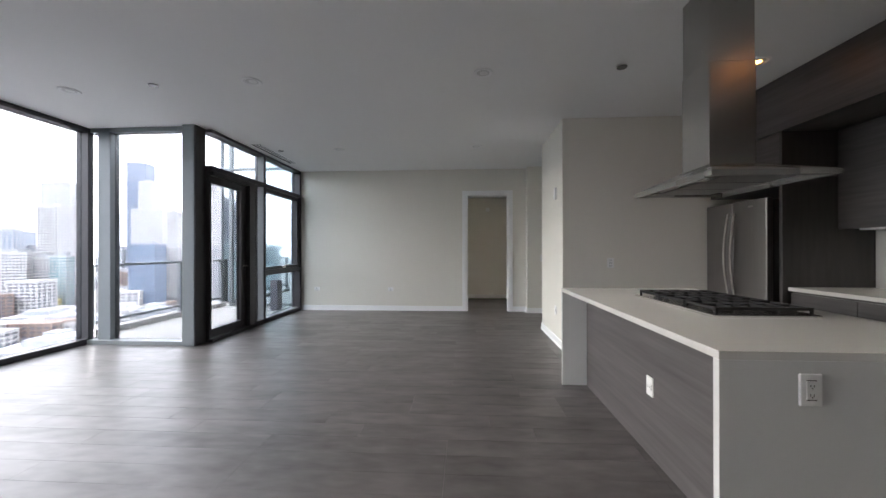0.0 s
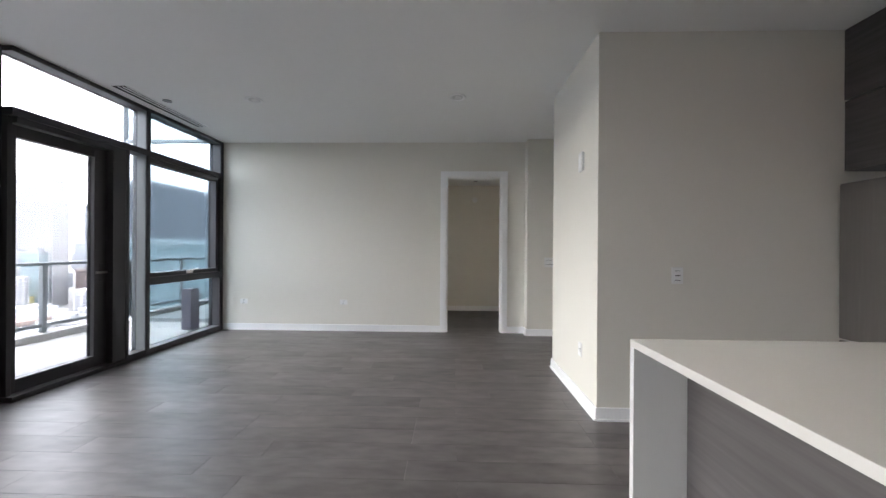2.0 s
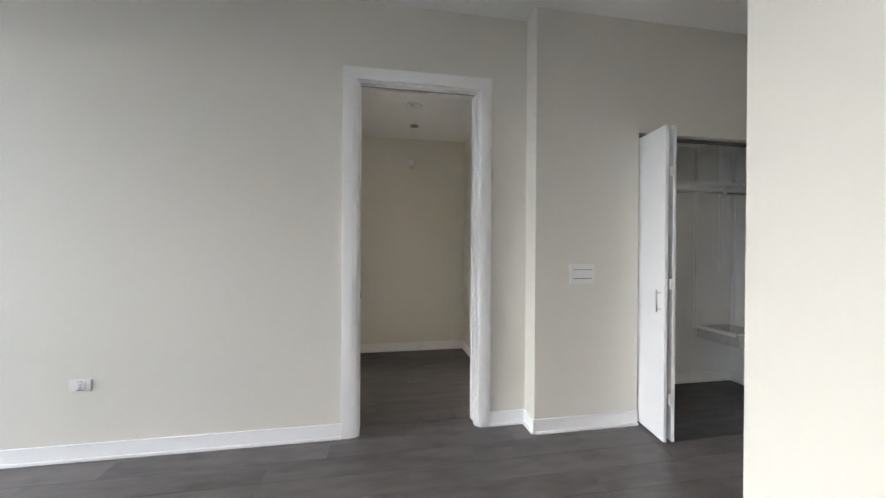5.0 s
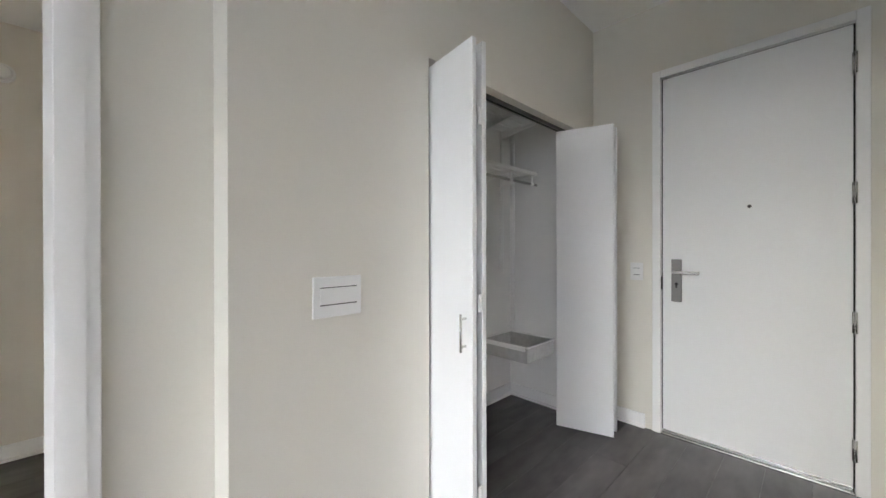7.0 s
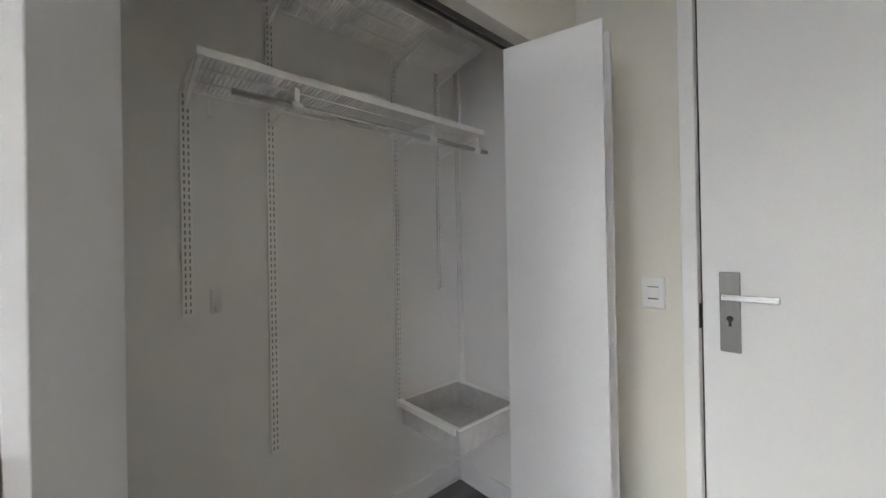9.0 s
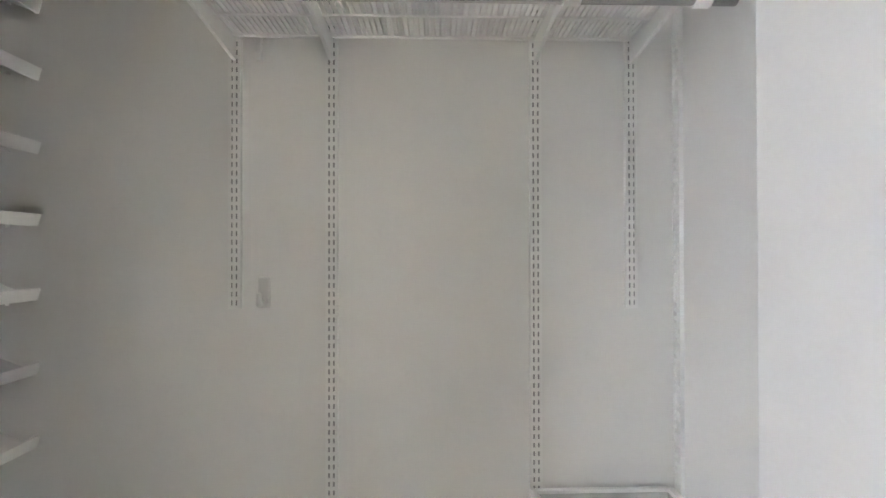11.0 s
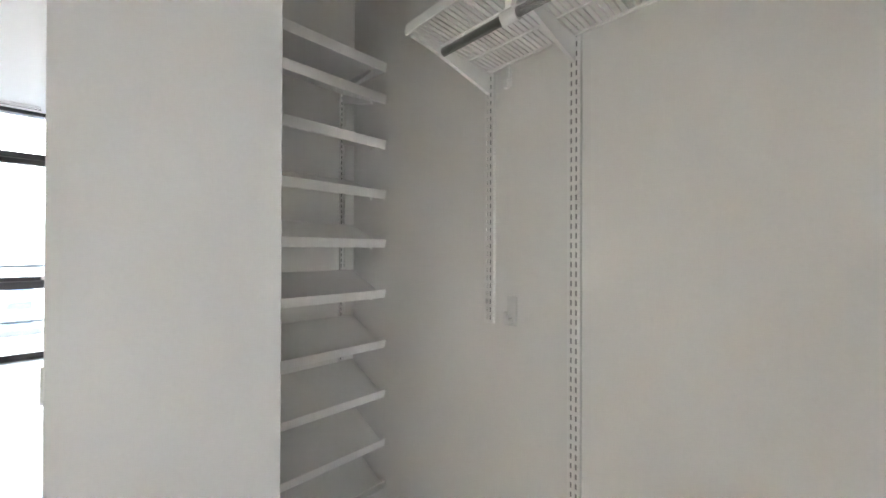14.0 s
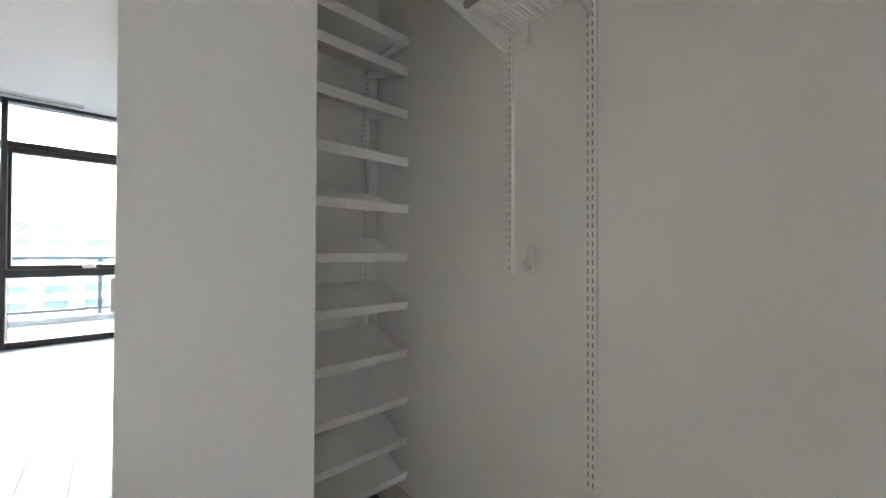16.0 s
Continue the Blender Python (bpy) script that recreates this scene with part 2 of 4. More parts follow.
bm = slab(bmesh.new(), 0.36, 0.48, FAR + 0.15, 8.10, 0, CEIL)
slab(bm, 0.36, 0.48, 9.10, 9.70, 0, CEIL)
slab(bm, 0.36, 0.48, 8.10, 9.10, 2.42, CEIL)
structure("vestibule_side", bm, WALL, "cream painted wall with an open doorway", "wall")
structure("bedroom_side", box(1.985, 2.118, FAR + 0.15, 9.70, 0, CEIL), WALL, "cream painted side wall of the next room", "wall")


def baseboard(x0, y0, x1, y1, nx, ny, h=0.10, d=0.014, z=0.0):
    """A board with a stepped foot along a wall, standing off it along (nx, ny)."""
    bm = bmesh.new()
    for dep, lo, hi in ((d, 0.0, h), (d + 0.012, 0.0, 0.018)):
        xs, ys = sorted((x0, x1)), sorted((y0, y1))
        if nx:
            xs = sorted((x0, x0 + nx * dep))
        else:
            ys = sorted((y0, y0 + ny * dep))
        slab(bm, xs[0], xs[1], ys[0], ys[1], z + lo, z + hi, 0.003)
    return structure("baseboard", bm, TRIM, "white painted wooden baseboard", "baseboard")


baseboard(-2.78, FAR, OPEN0 - 0.10, FAR, 0, -1)
baseboard(OPEN1 + 0.09, FAR, 1.962, FAR, 0, -1)
baseboard(1.962, HALL - 0.014, 1.962, FAR - 0.014, -1, 0)
baseboard(1.962, HALL, C0 - 0.004, HALL, 0, -1)
baseboard(C1 + 0.004, HALL, ENTRY, HALL, 0, -1)
baseboard(ENTRY, D1 + 0.10, ENTRY, HALL - 0.014, -1, 0)
baseboard(BLOCK_X, BLOCK_N - 0.014, BLOCK_X, BLOCK_F + 0.014, -1, 0)
baseboard(BLOCK_X, BLOCK_N, 3.70, BLOCK_N, 0, -1)
baseboard(BLOCK_X, BLOCK_F, ENTRY, BLOCK_F, 0, 1)
baseboard(CL, CB, CR, CB, 0, -1)
baseboard(CL, CF, CL, CB - 0.014, 1, 0)
baseboard(CR, CF, CR, CB - 0.014, -1, 0)
baseboard(0.48, 9.70, 1.985, 9.70, 0, -1)
baseboard(1.985, FAR + 0.15, 1.985, 9.686, -1, 0)


# ---- doorway casing ----
def casing_y(name, x0, x1, z1, face, into, w=0.10, d=0.018, label="white painted door casing"):
    """Casing on a wall facing -y round an opening, with jamb boards lining the opening."""
    t = thing(name, label, "door frame", kind="structure")
    for a, b in ((x0 - w, x0), (x1, x1 + w * 0.9)):
        bm = slab(bmesh.new(), a, b, face - d, face, 0, z1, 0.003)
        slab(bm, min(a, b) + 0.012, max(a, b) - 0.03, face - d - 0.004, face - d + 0.002, 0, z1 - 0.001)
        part("side_casing", bm, TRIM, t)
    part("head_casing", box(x0 - w, x1 + w * 0.9, face - d, face, z1, z1 + w * 0.82, 0.003), TRIM, t)
    for a, b in ((x0, x0 + 0.018), (x1 - 0.018, x1)):
        bm = slab(bmesh.new(), a, b, face + 0.002, face + 0.052, 0, z1)
        slab(bm, a, b, face + 0.10, face + into, 0, z1)
        part("jamb", bm, TRIM, t)
    bm = slab(bmesh.new(), x0 + 0.018, x1 - 0.018, face + 0.002, face + 0.055, z1 - 0.018, z1)
    slab(bm, x0 + 0.018, x1 - 0.018, face + 0.095, face + into, z1 - 0.018, z1)
    part("head_jamb", bm, TRIM, t)
    part("sliding_track", box(x0 + 0.018, x1 - 0.018, face + 0.062, face + 0.088, z1 - 0.008, z1), DARK, t, "dark steel track")
    return t


door_1 = casing_y("door_1", OPEN0, OPEN1, OPEN_Z, FAR, 0.15)
part("pocket_door_edge", box(OPEN0 - 0.03, OPEN0 + 0.012, FAR + 0.056, FAR + 0.094, 0.01, OPEN_Z - 0.01), DOOR, door_1, "edge of a white sliding door in its pocket")
bm = slab(bmesh.new(), OPEN0 + 0.012, OPEN0 + 0.016, FAR + 0.060, FAR + 0.090, 0.91, 1.0)
slab(bm, OPEN0 + 0.012, OPEN0 + 0.024, FAR + 0.066, FAR + 0.084, 0.93, 0.975, 0.002)
part("edge_pull", bm, CHROME, door_1, "satin chrome edge pull")


side = thing("door_4", "white painted casing of the next doorway", "door frame", kind="structure")
for a, b in ((8.0, 8.10), (9.10, 9.20)):
    part("side_casing", box(0.48, 0.498, a, b, 0, 2.42, 0.003), TRIM, side)
part("head_casing", box(0.48, 0.498, 8.0, 9.20, 2.42, 2.52, 0.003), TRIM, side)
baseboard(0.48, 9.20, 0.48, 9.686, 1, 0)


# ---- entry door ----
door_2 = thing("door_2", "closed white entry door with a satin lever lock", "door", kind="structure")
part("leaf", box(ENTRY + 0.012, ENTRY + 0.055, D0 + 0.007, D1 - 0.007, 0.022, D_Z - 0.007, 0.002), DOOR, door_2)
for a, b in ((D0 - 0.052, D0 - 0.001), (D1 + 0.001, D1 + 0.052)):
    part("side_frame", box(ENTRY - 0.014, ENTRY + 0.15, a, b, 0, D_Z + 0.052, 0.003), TRIM, door_2)
part("head_frame", box(ENTRY - 0.014, ENTRY + 0.15, D0 - 0.001, D1 + 0.001, D_Z + 0.001, D_Z + 0.052, 0.003), TRIM, door_2)
# black sheet behind the leaf stands in for shade in the gap
part("shadow_gap", box(ENTRY + 0.028, ENTRY + 0.075, D0 - 0.001, D1 + 0.001, 0.02, D_Z + 0.001), DARK, door_2, "black sheet for the shade in the gap round the leaf")
part("threshold", box(ENTRY - 0.02, ENTRY + 0.10, D0 - 0.001, D1 + 0.001, -0.005, 0.012, 0.003), STEEL, door_2, "steel threshold")
part("door_sweep", box(ENTRY + 0.002, ENTRY + 0.012, D0 + 0.01, D1 - 0.01, 0.014, 0.034, 0.002), CHROME, door_2, "bright metal door sweep")
plate = part("lock_plate", box(ENTRY + 0.002, ENTRY + 0.012, 6.925, 6.985, 0.915, 1.20, 0.003), DARK_STEEL, door_2, "satin steel lock plate")
bm = rod(bmesh.new(), (ENTRY + 0.002, 6.955, 1.115), (ENTRY - 0.050, 6.955, 1.115), 0.011)
slab(bm, ENTRY - 0.060, ENTRY - 0.044, 6.815, 6.968, 1.104, 1.126, 0.003)
part("lever", bm, CHROME, plate, "satin chrome lever")
bm = rod(bmesh.new(), (ENTRY + 0.004, 6.955, 1.035), (ENTRY - 0.0015, 6.955, 1.035), 0.010, 16)
slab(bm, ENTRY - 0.0015, ENTRY + 0.004, 6.951, 6.959, 1.008, 1.036)
part("keyhole", bm, DARK, plate, "dark keyhole")
part("latch", box(ENTRY - 0.002, ENTRY + 0.02, D1 - 0.006, D1 + 0.006, 0.99, 1.08), DARK, door_2, "dark latch strike")
bm = rod(bmesh.new(), (ENTRY + 0.016, 6.577, 1.527), (ENTRY + 0.008, 6.577, 1.527), 0.011, 20)
peep = part("peephole", bm, DARK_STEEL, door_2, "round metal peephole", True)
part("lens", rod(bmesh.new(), (ENTRY + 0.010, 6.577, 1.527), (ENTRY + 0.0065, 6.577, 1.527), 0.007, 16), DARK, peep)
for z in (0.23, 0.89, 1.56, 2.23):
    bm = rod(bmesh.new(), (ENTRY - 0.006, D0 - 0.004, z - 0.055), (ENTRY - 0.006, D0 - 0.004, z + 0.055), 0.009)
    rod(bm, (ENTRY - 0.006, D0 - 0.004, z - 0.062), (ENTRY - 0.006, D0 - 0.004, z + 0.062), 0.006)
    slab(bm, ENTRY - 0.006, ENTRY + 0.0115, D0 - 0.004, D0 + 0.012, z - 0.055, z + 0.055)
    part("hinge", bm, CHROME, door_2, "satin steel hinge", True)


# ---- switches and outlets ----
def plate_local(name, label, category, w, h, keys, slots=False, outlet=False, d=0.010):
    """A cover plate in the xz plane facing -y, about its middle."""
    t = thing(name, label, category)
    part("cover_plate", box(-w / 2, w / 2, -d, 0, -h / 2, h / 2, 0.003), PLATE, t)
    for (x0, x1, z0, z1) in keys:
        part("insert" if outlet else "rocker", box(x0, x1, -d - 0.003, -d + 0.002, z0, z1, 0.001), PLATE, t)
        bm = slab(bmesh.new(), x0, x1, -d - 0.0006, -d + 0.001, z0 - 0.004, z0)
        part("gap", bm, DARK, t, "dark gap line")
        part("gap", box(x0, x1, -d - 0.0006, -d + 0.001, z1, z1 + 0.003), DARK, t, "dark gap line")
        if outlet:
            cx = (x0 + x1) / 2
            for s in (-1, 1):
                cz = (z0 + z1) / 2 + s * (z1 - z0) * 0.25
                bm = slab(bmesh.new(), cx - 0.007, cx - 0.0045, -d - 0.0036, -d, cz - 0.004, cz + 0.004)
                slab(bm, cx + 0.0045, cx + 0.007, -d - 0.0036, -d, cz - 0.004, cz + 0.004)
                rod(bm, (cx, -d, cz - 0.008), (cx, -d - 0.0036, cz - 0.008), 0.0025, 8)
                part("socket", bm, DARK, t, "dark socket slots")
    return t


switch = plate_local("light_switch", "white triple light switch on the hall wall", "switch", 0.19, 0.145, [(-0.070, 0.075, -0.026, 0.032)])
switch.matrix_basis = pose(2.315, HALL, 1.105)
switch2 = plate_local("light_switch", "white double light switch on the kitchen wall", "switch", 0.085, 0.125, [(-0.02, 0.02, -0.034, -0.003), (-0.02, 0.02, 0.003, 0.034)])
switch2.matrix_basis = pose(2.545, BLOCK_N, 1.11)
switch3 = plate_local("light_switch", "white light switch beside the entry door", "switch", 0.085, 0.125, [(-0.02, 0.02, -0.022, 0.022)])
switch3.matrix_basis = pose(ENTRY, 7.20, 1.11, 0, 0, -90)
outlet = plate_local("wall_outlet", "white wall outlet low on the cream wall", "outlet", 0.115, 0.075, [(-0.018, 0.018, -0.024, 0.024)], outlet=True)
tagged(outlet, group="wall outlets")
outlet.matrix_basis = pose(-2.46, FAR, 0.45)
copy_thing(outlet, pose(-0.865, FAR, 0.45))
copy_thing(outlet, pose(BLOCK_X, 5.155, 0.445, 0, 90, -90))
o = copy_thing(outlet, pose(1.845, 2.375, 0.437, 0, 90, -90))
tagged(o, "white outlet on the island's wood panel")
o = plate_local("wall_outlet", "white outlet on the island's quartz end", "outlet", 0.075, 0.115, [(-0.018, 0.018, -0.033, 0.033)], outlet=True)
tagged(o, group="wall outlets")
o.matrix_basis = pose(1.93, 1.432, 0.78)
o = copy_thing(outlet, pose(KX - 0.012, 3.60, 1.12, 0, 0, -90))
tagged(o, "white outlet on the kitchen backsplash")
speaker = thing("wall_chime", "small white wall device high on the block wall", "wall device")
part("body", box(BLOCK_X - 0.022, BLOCK_X, 5.095, 5.185, 1.97, 2.13, 0.006), PLATE, speaker)
part("grille", box(BLOCK_X - 0.025, BLOCK_X - 0.02, 5.115, 5.165, 2.0, 2.10, 0.002), WIRE, speaker)


# ---- ceiling fittings ----
def recessed(x, y, z=CEIL, r=0.088):
    t = thing("recessed_light", "switched-off round recessed ceiling light", "ceiling light", "recessed ceiling lights", (x, y, z))
    bm = bmesh.new()
    seg = 28
    rings = []
    for rad, h in ((r * 1.08, -0.001), (r * 1.06, -0.009), (r * 0.95, -0.014), (r * 0.82, -0.006), (r * 0.55, -0.001)):
        rings.append([bm.verts.new((rad * math.cos(2 * math.pi * k / seg), rad * math.sin(2 * math.pi * k / seg), h)) for k in range(seg)])
    for a, b in zip(rings, rings[1:]):
        for k in range(seg):
            bm.faces.new((a[k], a[(k + 1) % seg], b[(k + 1) % seg], b[k]))
    part("trim_ring", bm, TRIM, t, smooth=True)
    part("reflector", rod(bmesh.new(), (0, 0, -0.001), (0, 0, -0.0035), r * 0.78, 24), LAMP, t, "pale reflector")
    part("lens", rod(bmesh.new(), (r * 0.1, 0, -0.003), (r * 0.1, 0, -0.0065), r * 0.45, 20), PLATE, t, "pale lens")
    return t


first = recessed(-1.41, 3.55)
for x, y in ((0.875, 3.52), (-1.40, 6.03), (0.885, 5.98), (-3.44, 3.63), (3.31, 3.46), (-1.41, 1.1), (0.875, 1.1)):
    copy_thing(first, pose(x, y, CEIL))
copy_thing(first, pose(1.24, 8.60, 2.64))
copy_thing(first, pose(3.20, 1.25, CEIL))
for x, y in ((3.31, 3.46), (3.20, 1.25)):
    bulb = thing("kitchen_downlight", "lit warm recessed bulb in the kitchen ceiling", "ceiling light", "lit kitchen bulbs")
    part("glowing_bulb", rod(bmesh.new(), (x, y, CEIL - 0.003), (x, y, CEIL - 0.010), 0.03, 20), WARM, bulb, "glowing warm bulb")


def sprinkler(x, y, z=CEIL):
    t = thing("sprinkler_cover", "flat round sprinkler cover on the ceiling", "sprinkler", "sprinkler covers", (x, y, z))
    part("cover", rod(bmesh.new(), (0, 0, -0.004), (0, 0, -0.012), 0.045, 24), DARK_STEEL, t, smooth=True)
    part("stem", rod(bmesh.new(), (0, 0, 0), (0, 0, -0.004), 0.03, 16), DARK, t)
    return t


one = sprinkler(2.14, 3.48)
for x, y in ((-2.40, 6.03), (-2.45, 3.56), (2.18, 6.74)):
    copy_thing(one, pose(x, y, CEIL))
copy_thing(one, pose(1.28, 9.18, 2.64))
smoke = thing("smoke_detector", "round white smoke detector high on the wall", "smoke detector")
part("base", rod(bmesh.new(), (1.30, 9.70, 2.33), (1.30, 9.675, 2.33), 0.055, 24), PLATE, smoke, smooth=True)
part("dome", rod(bmesh.new(), (1.30, 9.675, 2.33), (1.30, 9.655, 2.33), 0.045, 24, 0.035), PLATE, smoke, smooth=True)
vent = thing("ceiling_vent", "long slotted air vent in the ceiling beside the windows", "vent")
part("backing", box(-2.70, -2.54, 5.66, 6.92, CEIL - 0.004, CEIL), DARK, vent, "dark slot behind the slats")
for x in (-2.70, -2.635, -2.585, -2.545):
    part("slat", box(x, x + 0.016, 5.66, 6.92, CEIL - 0.010, CEIL - 0.001, 0.002), TRIM, vent)


# ---- windows ----
def bar(name, x0, x1, y0, y1, z0, z1, parent, mat=FRAME, label=""):
    return part(name, box(x0, x1, y0, y1, z0, z1, 0.004), mat, parent, label)


def pane(x0, x1, y0, y1, z0, z1, parent, glass=GLASS):
    g = part("pane", box(x0, x1, y0, y1, z0, z1), glass, parent, "clear window glass")
    g.visible_shadow = False
    return g


WX0, WX1 = -2.98, -2.80
window_1 = thing("window_1", "dark metal window with an awning sash", "window", kind="structure")
bar("head", WX0, WX1, 6.285, 7.60, 2.915, CEIL - 0.001, window_1)
bar("sill", WX0, WX1, 6.285, 7.60, 0, 0.075, window_1)
bar("end_post", WX0, WX1, 7.60, 7.678, 0, CEIL - 0.001, window_1)
bar("transom", WX0, WX1, 6.285, 7.60, 2.385, 2.455, window_1)
bar("mid_rail", WX0, WX1, 6.285, 7.60, 0.835, 0.925, window_1)
bar("mullion", WX0, WX1, 6.232, 6.285, 0, CEIL - 0.001, window_1)
# thin grey sheet: skylight on the mullion's side, put into the colour
bar("mullion_side", WX0 + 0.006, WX1 - 0.012, 6.226, 6.232, 0.07, 2.92, window_1, GREY_AND_LIT_METAL, "dark mullion's side, coloured grey for the skylight on it")
sash = bar("sash", WX0 + 0.02, WX1 - 0.06, 6.285, 6.315, 0.927, 2.383, window_1)
for a in ((7.54, 7.598, 0.927, 2.383), (6.315, 7.54, 0.927, 0.98), (6.315, 7.54, 2.325, 2.383)):
    bar("sash", WX0 + 0.02, WX1 - 0.03, *a, window_1)
bm = rod(bmesh.new(), (-2.835, 6.98, 0.975), (-2.805, 6.98, 0.985), 0.012, 10)
rod(bm, (-2.805, 6.98, 0.985), (-2.79, 7.09, 1.0), 0.008, 10)
slab(bm, -2.85, -2.825, 6.92, 7.05, 0.93, 0.985, 0.006)
part("crank_handle", bm, CHROME, window_1, "satin metal crank handle")
pane(-2.93, -2.918, 6.315, 7.54, 0.98, 2.325, window_1, TINTED)
pane(-2.93, -2.918, 6.285, 7.60, 0.075, 0.835, window_1, TINTED)
pane(-2.93, -2.918, 6.285, 7.60, 2.455, 2.915, window_1, TINTED)

window_2 = thing("window_2", "narrow sidelight and transom windows over the balcony door", "window", kind="structure")
bar("head", WX0, WX1, 4.90, 6.226, 2.915, CEIL - 0.001, window_2)
bar("transom", WX0, WX1 + 0.005, 4.90, 6.226, 2.385, 2.455, window_2)
bar("post", WX0, WX1 + 0.005, 5.955, 5.995, 0, 2.385, window_2)
bar("sill", WX0, WX1, 5.995, 6.226, 0, 0.075, window_2)
pane(-2.93, -2.918, 5.995, 6.226, 0.075, 2.385, window_2)
pane(-2.93, -2.918, 4.90, 6.226, 2.455, 2.915, window_2)

door_3 = thing("door_3", "closed dark metal glazed balcony door", "door", kind="structure")
bar("threshold", WX0, WX1 + 0.01, 4.90, 5.955, 0, 0.045, door_3)
bar("side_frame", WX0, WX1 - 0.04, 4.90, 4.935, 0.045, 2.385, door_3)
bar("side_frame", WX0, WX1, 5.80, 5.955, 0.045, 2.385, door_3)
bar("stile", -2.945, -2.865, 4.937, 4.985, 0.05, 2.325, door_3)
bar("stile", -2.945, -2.865, 5.66, 5.798, 0.05, 2.325, door_3)
bar("bottom_rail", -2.945, -2.865, 4.985, 5.66, 0.05, 0.165, door_3)
bar("top_rail", -2.945, -2.865, 4.985, 5.66, 2.225, 2.325, door_3)
bar("head_frame", WX0, WX1, 4.935, 5.80, 2.33, 2.385, door_3)
pane(-2.912, -2.9, 4.985, 5.66, 0.165, 2.225, door_3)
h = bar("handle_plate", -2.865, -2.857, 5.71, 5.75, 0.93, 1.12, door_3, FRAME, "dark handle plate")
bm = rod(bmesh.new(), (-2.857, 5.73, 1.03), (-2.80, 5.73, 1.03), 0.009, 10)
slab(bm, -2.812, -2.794, 5.62, 5.74, 1.02, 1.04, 0.004)
part("lever", bm, DARK_STEEL, h, "dark satin lever")

window_3 = thing("window_3", "tall fixed window facing the balcony", "window", kind="structure")
FY0, FY1 = 4.76, 4.90
bar("column", -3.07, -2.885, 4.70, 4.898, 0, CEIL - 0.001, window_3, FRAME, "dark metal clad corner column")
# paler sheet over the column, its skylit face done by colour
bar("column_face", -3.065, -2.90, 4.692, 4.70, 0, CEIL - 0.001, window_3, GREY_AND_LIT_METAL, "dark column's face, coloured grey for the skylight on it")
bar("head", -4.44, -3.07, FY0, FY1, 2.90, CEIL - 0.001, window_3, GREY_AND_LIT_METAL)
bar("sill", -4.45, -3.07, FY0 - 0.04, FY1, 0, 0.055, window_3, GREY_AND_LIT_METAL)
bar("corner_post", -4.325, -4.15, FY0, FY1, 0.055, CEIL - 0.001, window_3, GREY_AND_LIT_METAL, "grey corner post")
pane(-4.15, -3.07, 4.83, 4.842, 0.055, 2.90, window_3)
pane(-4.44, -4.325, 4.83, 4.842, 0.055, 2.90, window_3)

window_4 = thing("window_4", "tall glass wall overlooking the city", "window", kind="structure")
OX0, OX1 = -4.62, -4.45
bar("head", OX0, OX1, -0.6, 4.90, 2.90, CEIL - 0.001, window_4)
bar("sill", OX0, OX1, -0.6, 4.90, 0, 0.07, window_4)
for y in (4.735, 2.0, -0.6):
    bar("mullion", OX0, OX1 + 0.01, y, y + 0.075, 0.07, 2.90, window_4)
for a, b in ((4.81, 4.90), (2.075, 4.735), (-0.525, 2.0)):
    pane(-4.55, -4.538, a, b, 0.07, 2.90, window_4)

# ---- balcony ----
structure("balcony_floor", box(-5.14, -2.99, 4.91, 10.0, -0.30, -0.04), CONCRETE, "pale concrete balcony slab", "balcony")
structure("balcony_kerb", box(-5.10, -4.92, 5.26, 8.33, -0.04, 0.06, 0.01), CONCRETE, "low concrete balcony kerb", "balcony")
rail = thing("balcony_railing", "grey metal balcony railing with open bays", "railing")
part("top_rail", box(-5.06, -4.98, 5.26, 8.33, 1.02, 1.065, 0.006), GREY_AND_LIT_METAL, rail)
part("bottom_rail", box(-5.04, -5.0, 5.26, 8.33, 0.14, 0.19, 0.004), GREY_AND_LIT_METAL, rail)
for y in (5.28, 7.02, 8.26):
    part("post", box(-5.05, -4.99, y, y + 0.06, 0.058, 1.02, 0.004), GREY_AND_LIT_METAL, rail)
screen = thing("balcony_screen", "tall tinted mirror-glass screen at the balcony's end", "glass screen")
for x0, x1 in ((-5.07, -5.03), (-4.86, -4.79), (-3.03, -2.99)):
    part("post", box(x0, x1, 8.34, 8.44, -0.042, 5.6, 0.006), GREY_AND_LIT_METAL, screen)
part("beam", box(-5.03, -4.86, 8.35, 8.43, 3.16, 3.22, 0.004), GREY_AND_LIT_METAL, screen)
part("beam", box(-4.79, -3.03, 8.35, 8.43, 3.16, 3.22, 0.004), GREY_AND_LIT_METAL, screen)
part("bottom_rail", box(-4.79, -3.03, 8.35, 8.43, -0.042, 0.03, 0.004), GREY_AND_LIT_METAL, screen)
for x0, x1 in ((-5.03, -4.86), (-4.79, -3.03)):
    for z0, z1 in ((0.03, 3.16), (3.22, 5.6)):
        part("pane", box(x0, x1, 8.385, 8.397, z0, z1), MIRROR, screen, "grey-green mirror-coated pane")
single("balcony_box", box(-3.53, -3.37, 7.75, 7.95, -0.042, 0.62, 0.008), material("grey_violet_metal", (0.10, 0.09, 0.12), 0.45, 0.1), "tall grey-violet metal box on the balcony", "metal box")
bm = slab(bmesh.new(), -2.98, -2.80, FAR + 0.152, 8.50, -0.3, 6.0)
slab(bm, -2.98, -2.80, 9.30, 14.0, -0.3, 6.0)
slab(bm, -2.98, -2.80, 8.50, 9.30, -0.3, 0.85)
slab(bm, -2.98, -2.80, 8.50, 9.30, 1.85, 6.0)
structure("facade_side", bm, CONCRETE, "outer wall of the building beside the balcony", "wall")

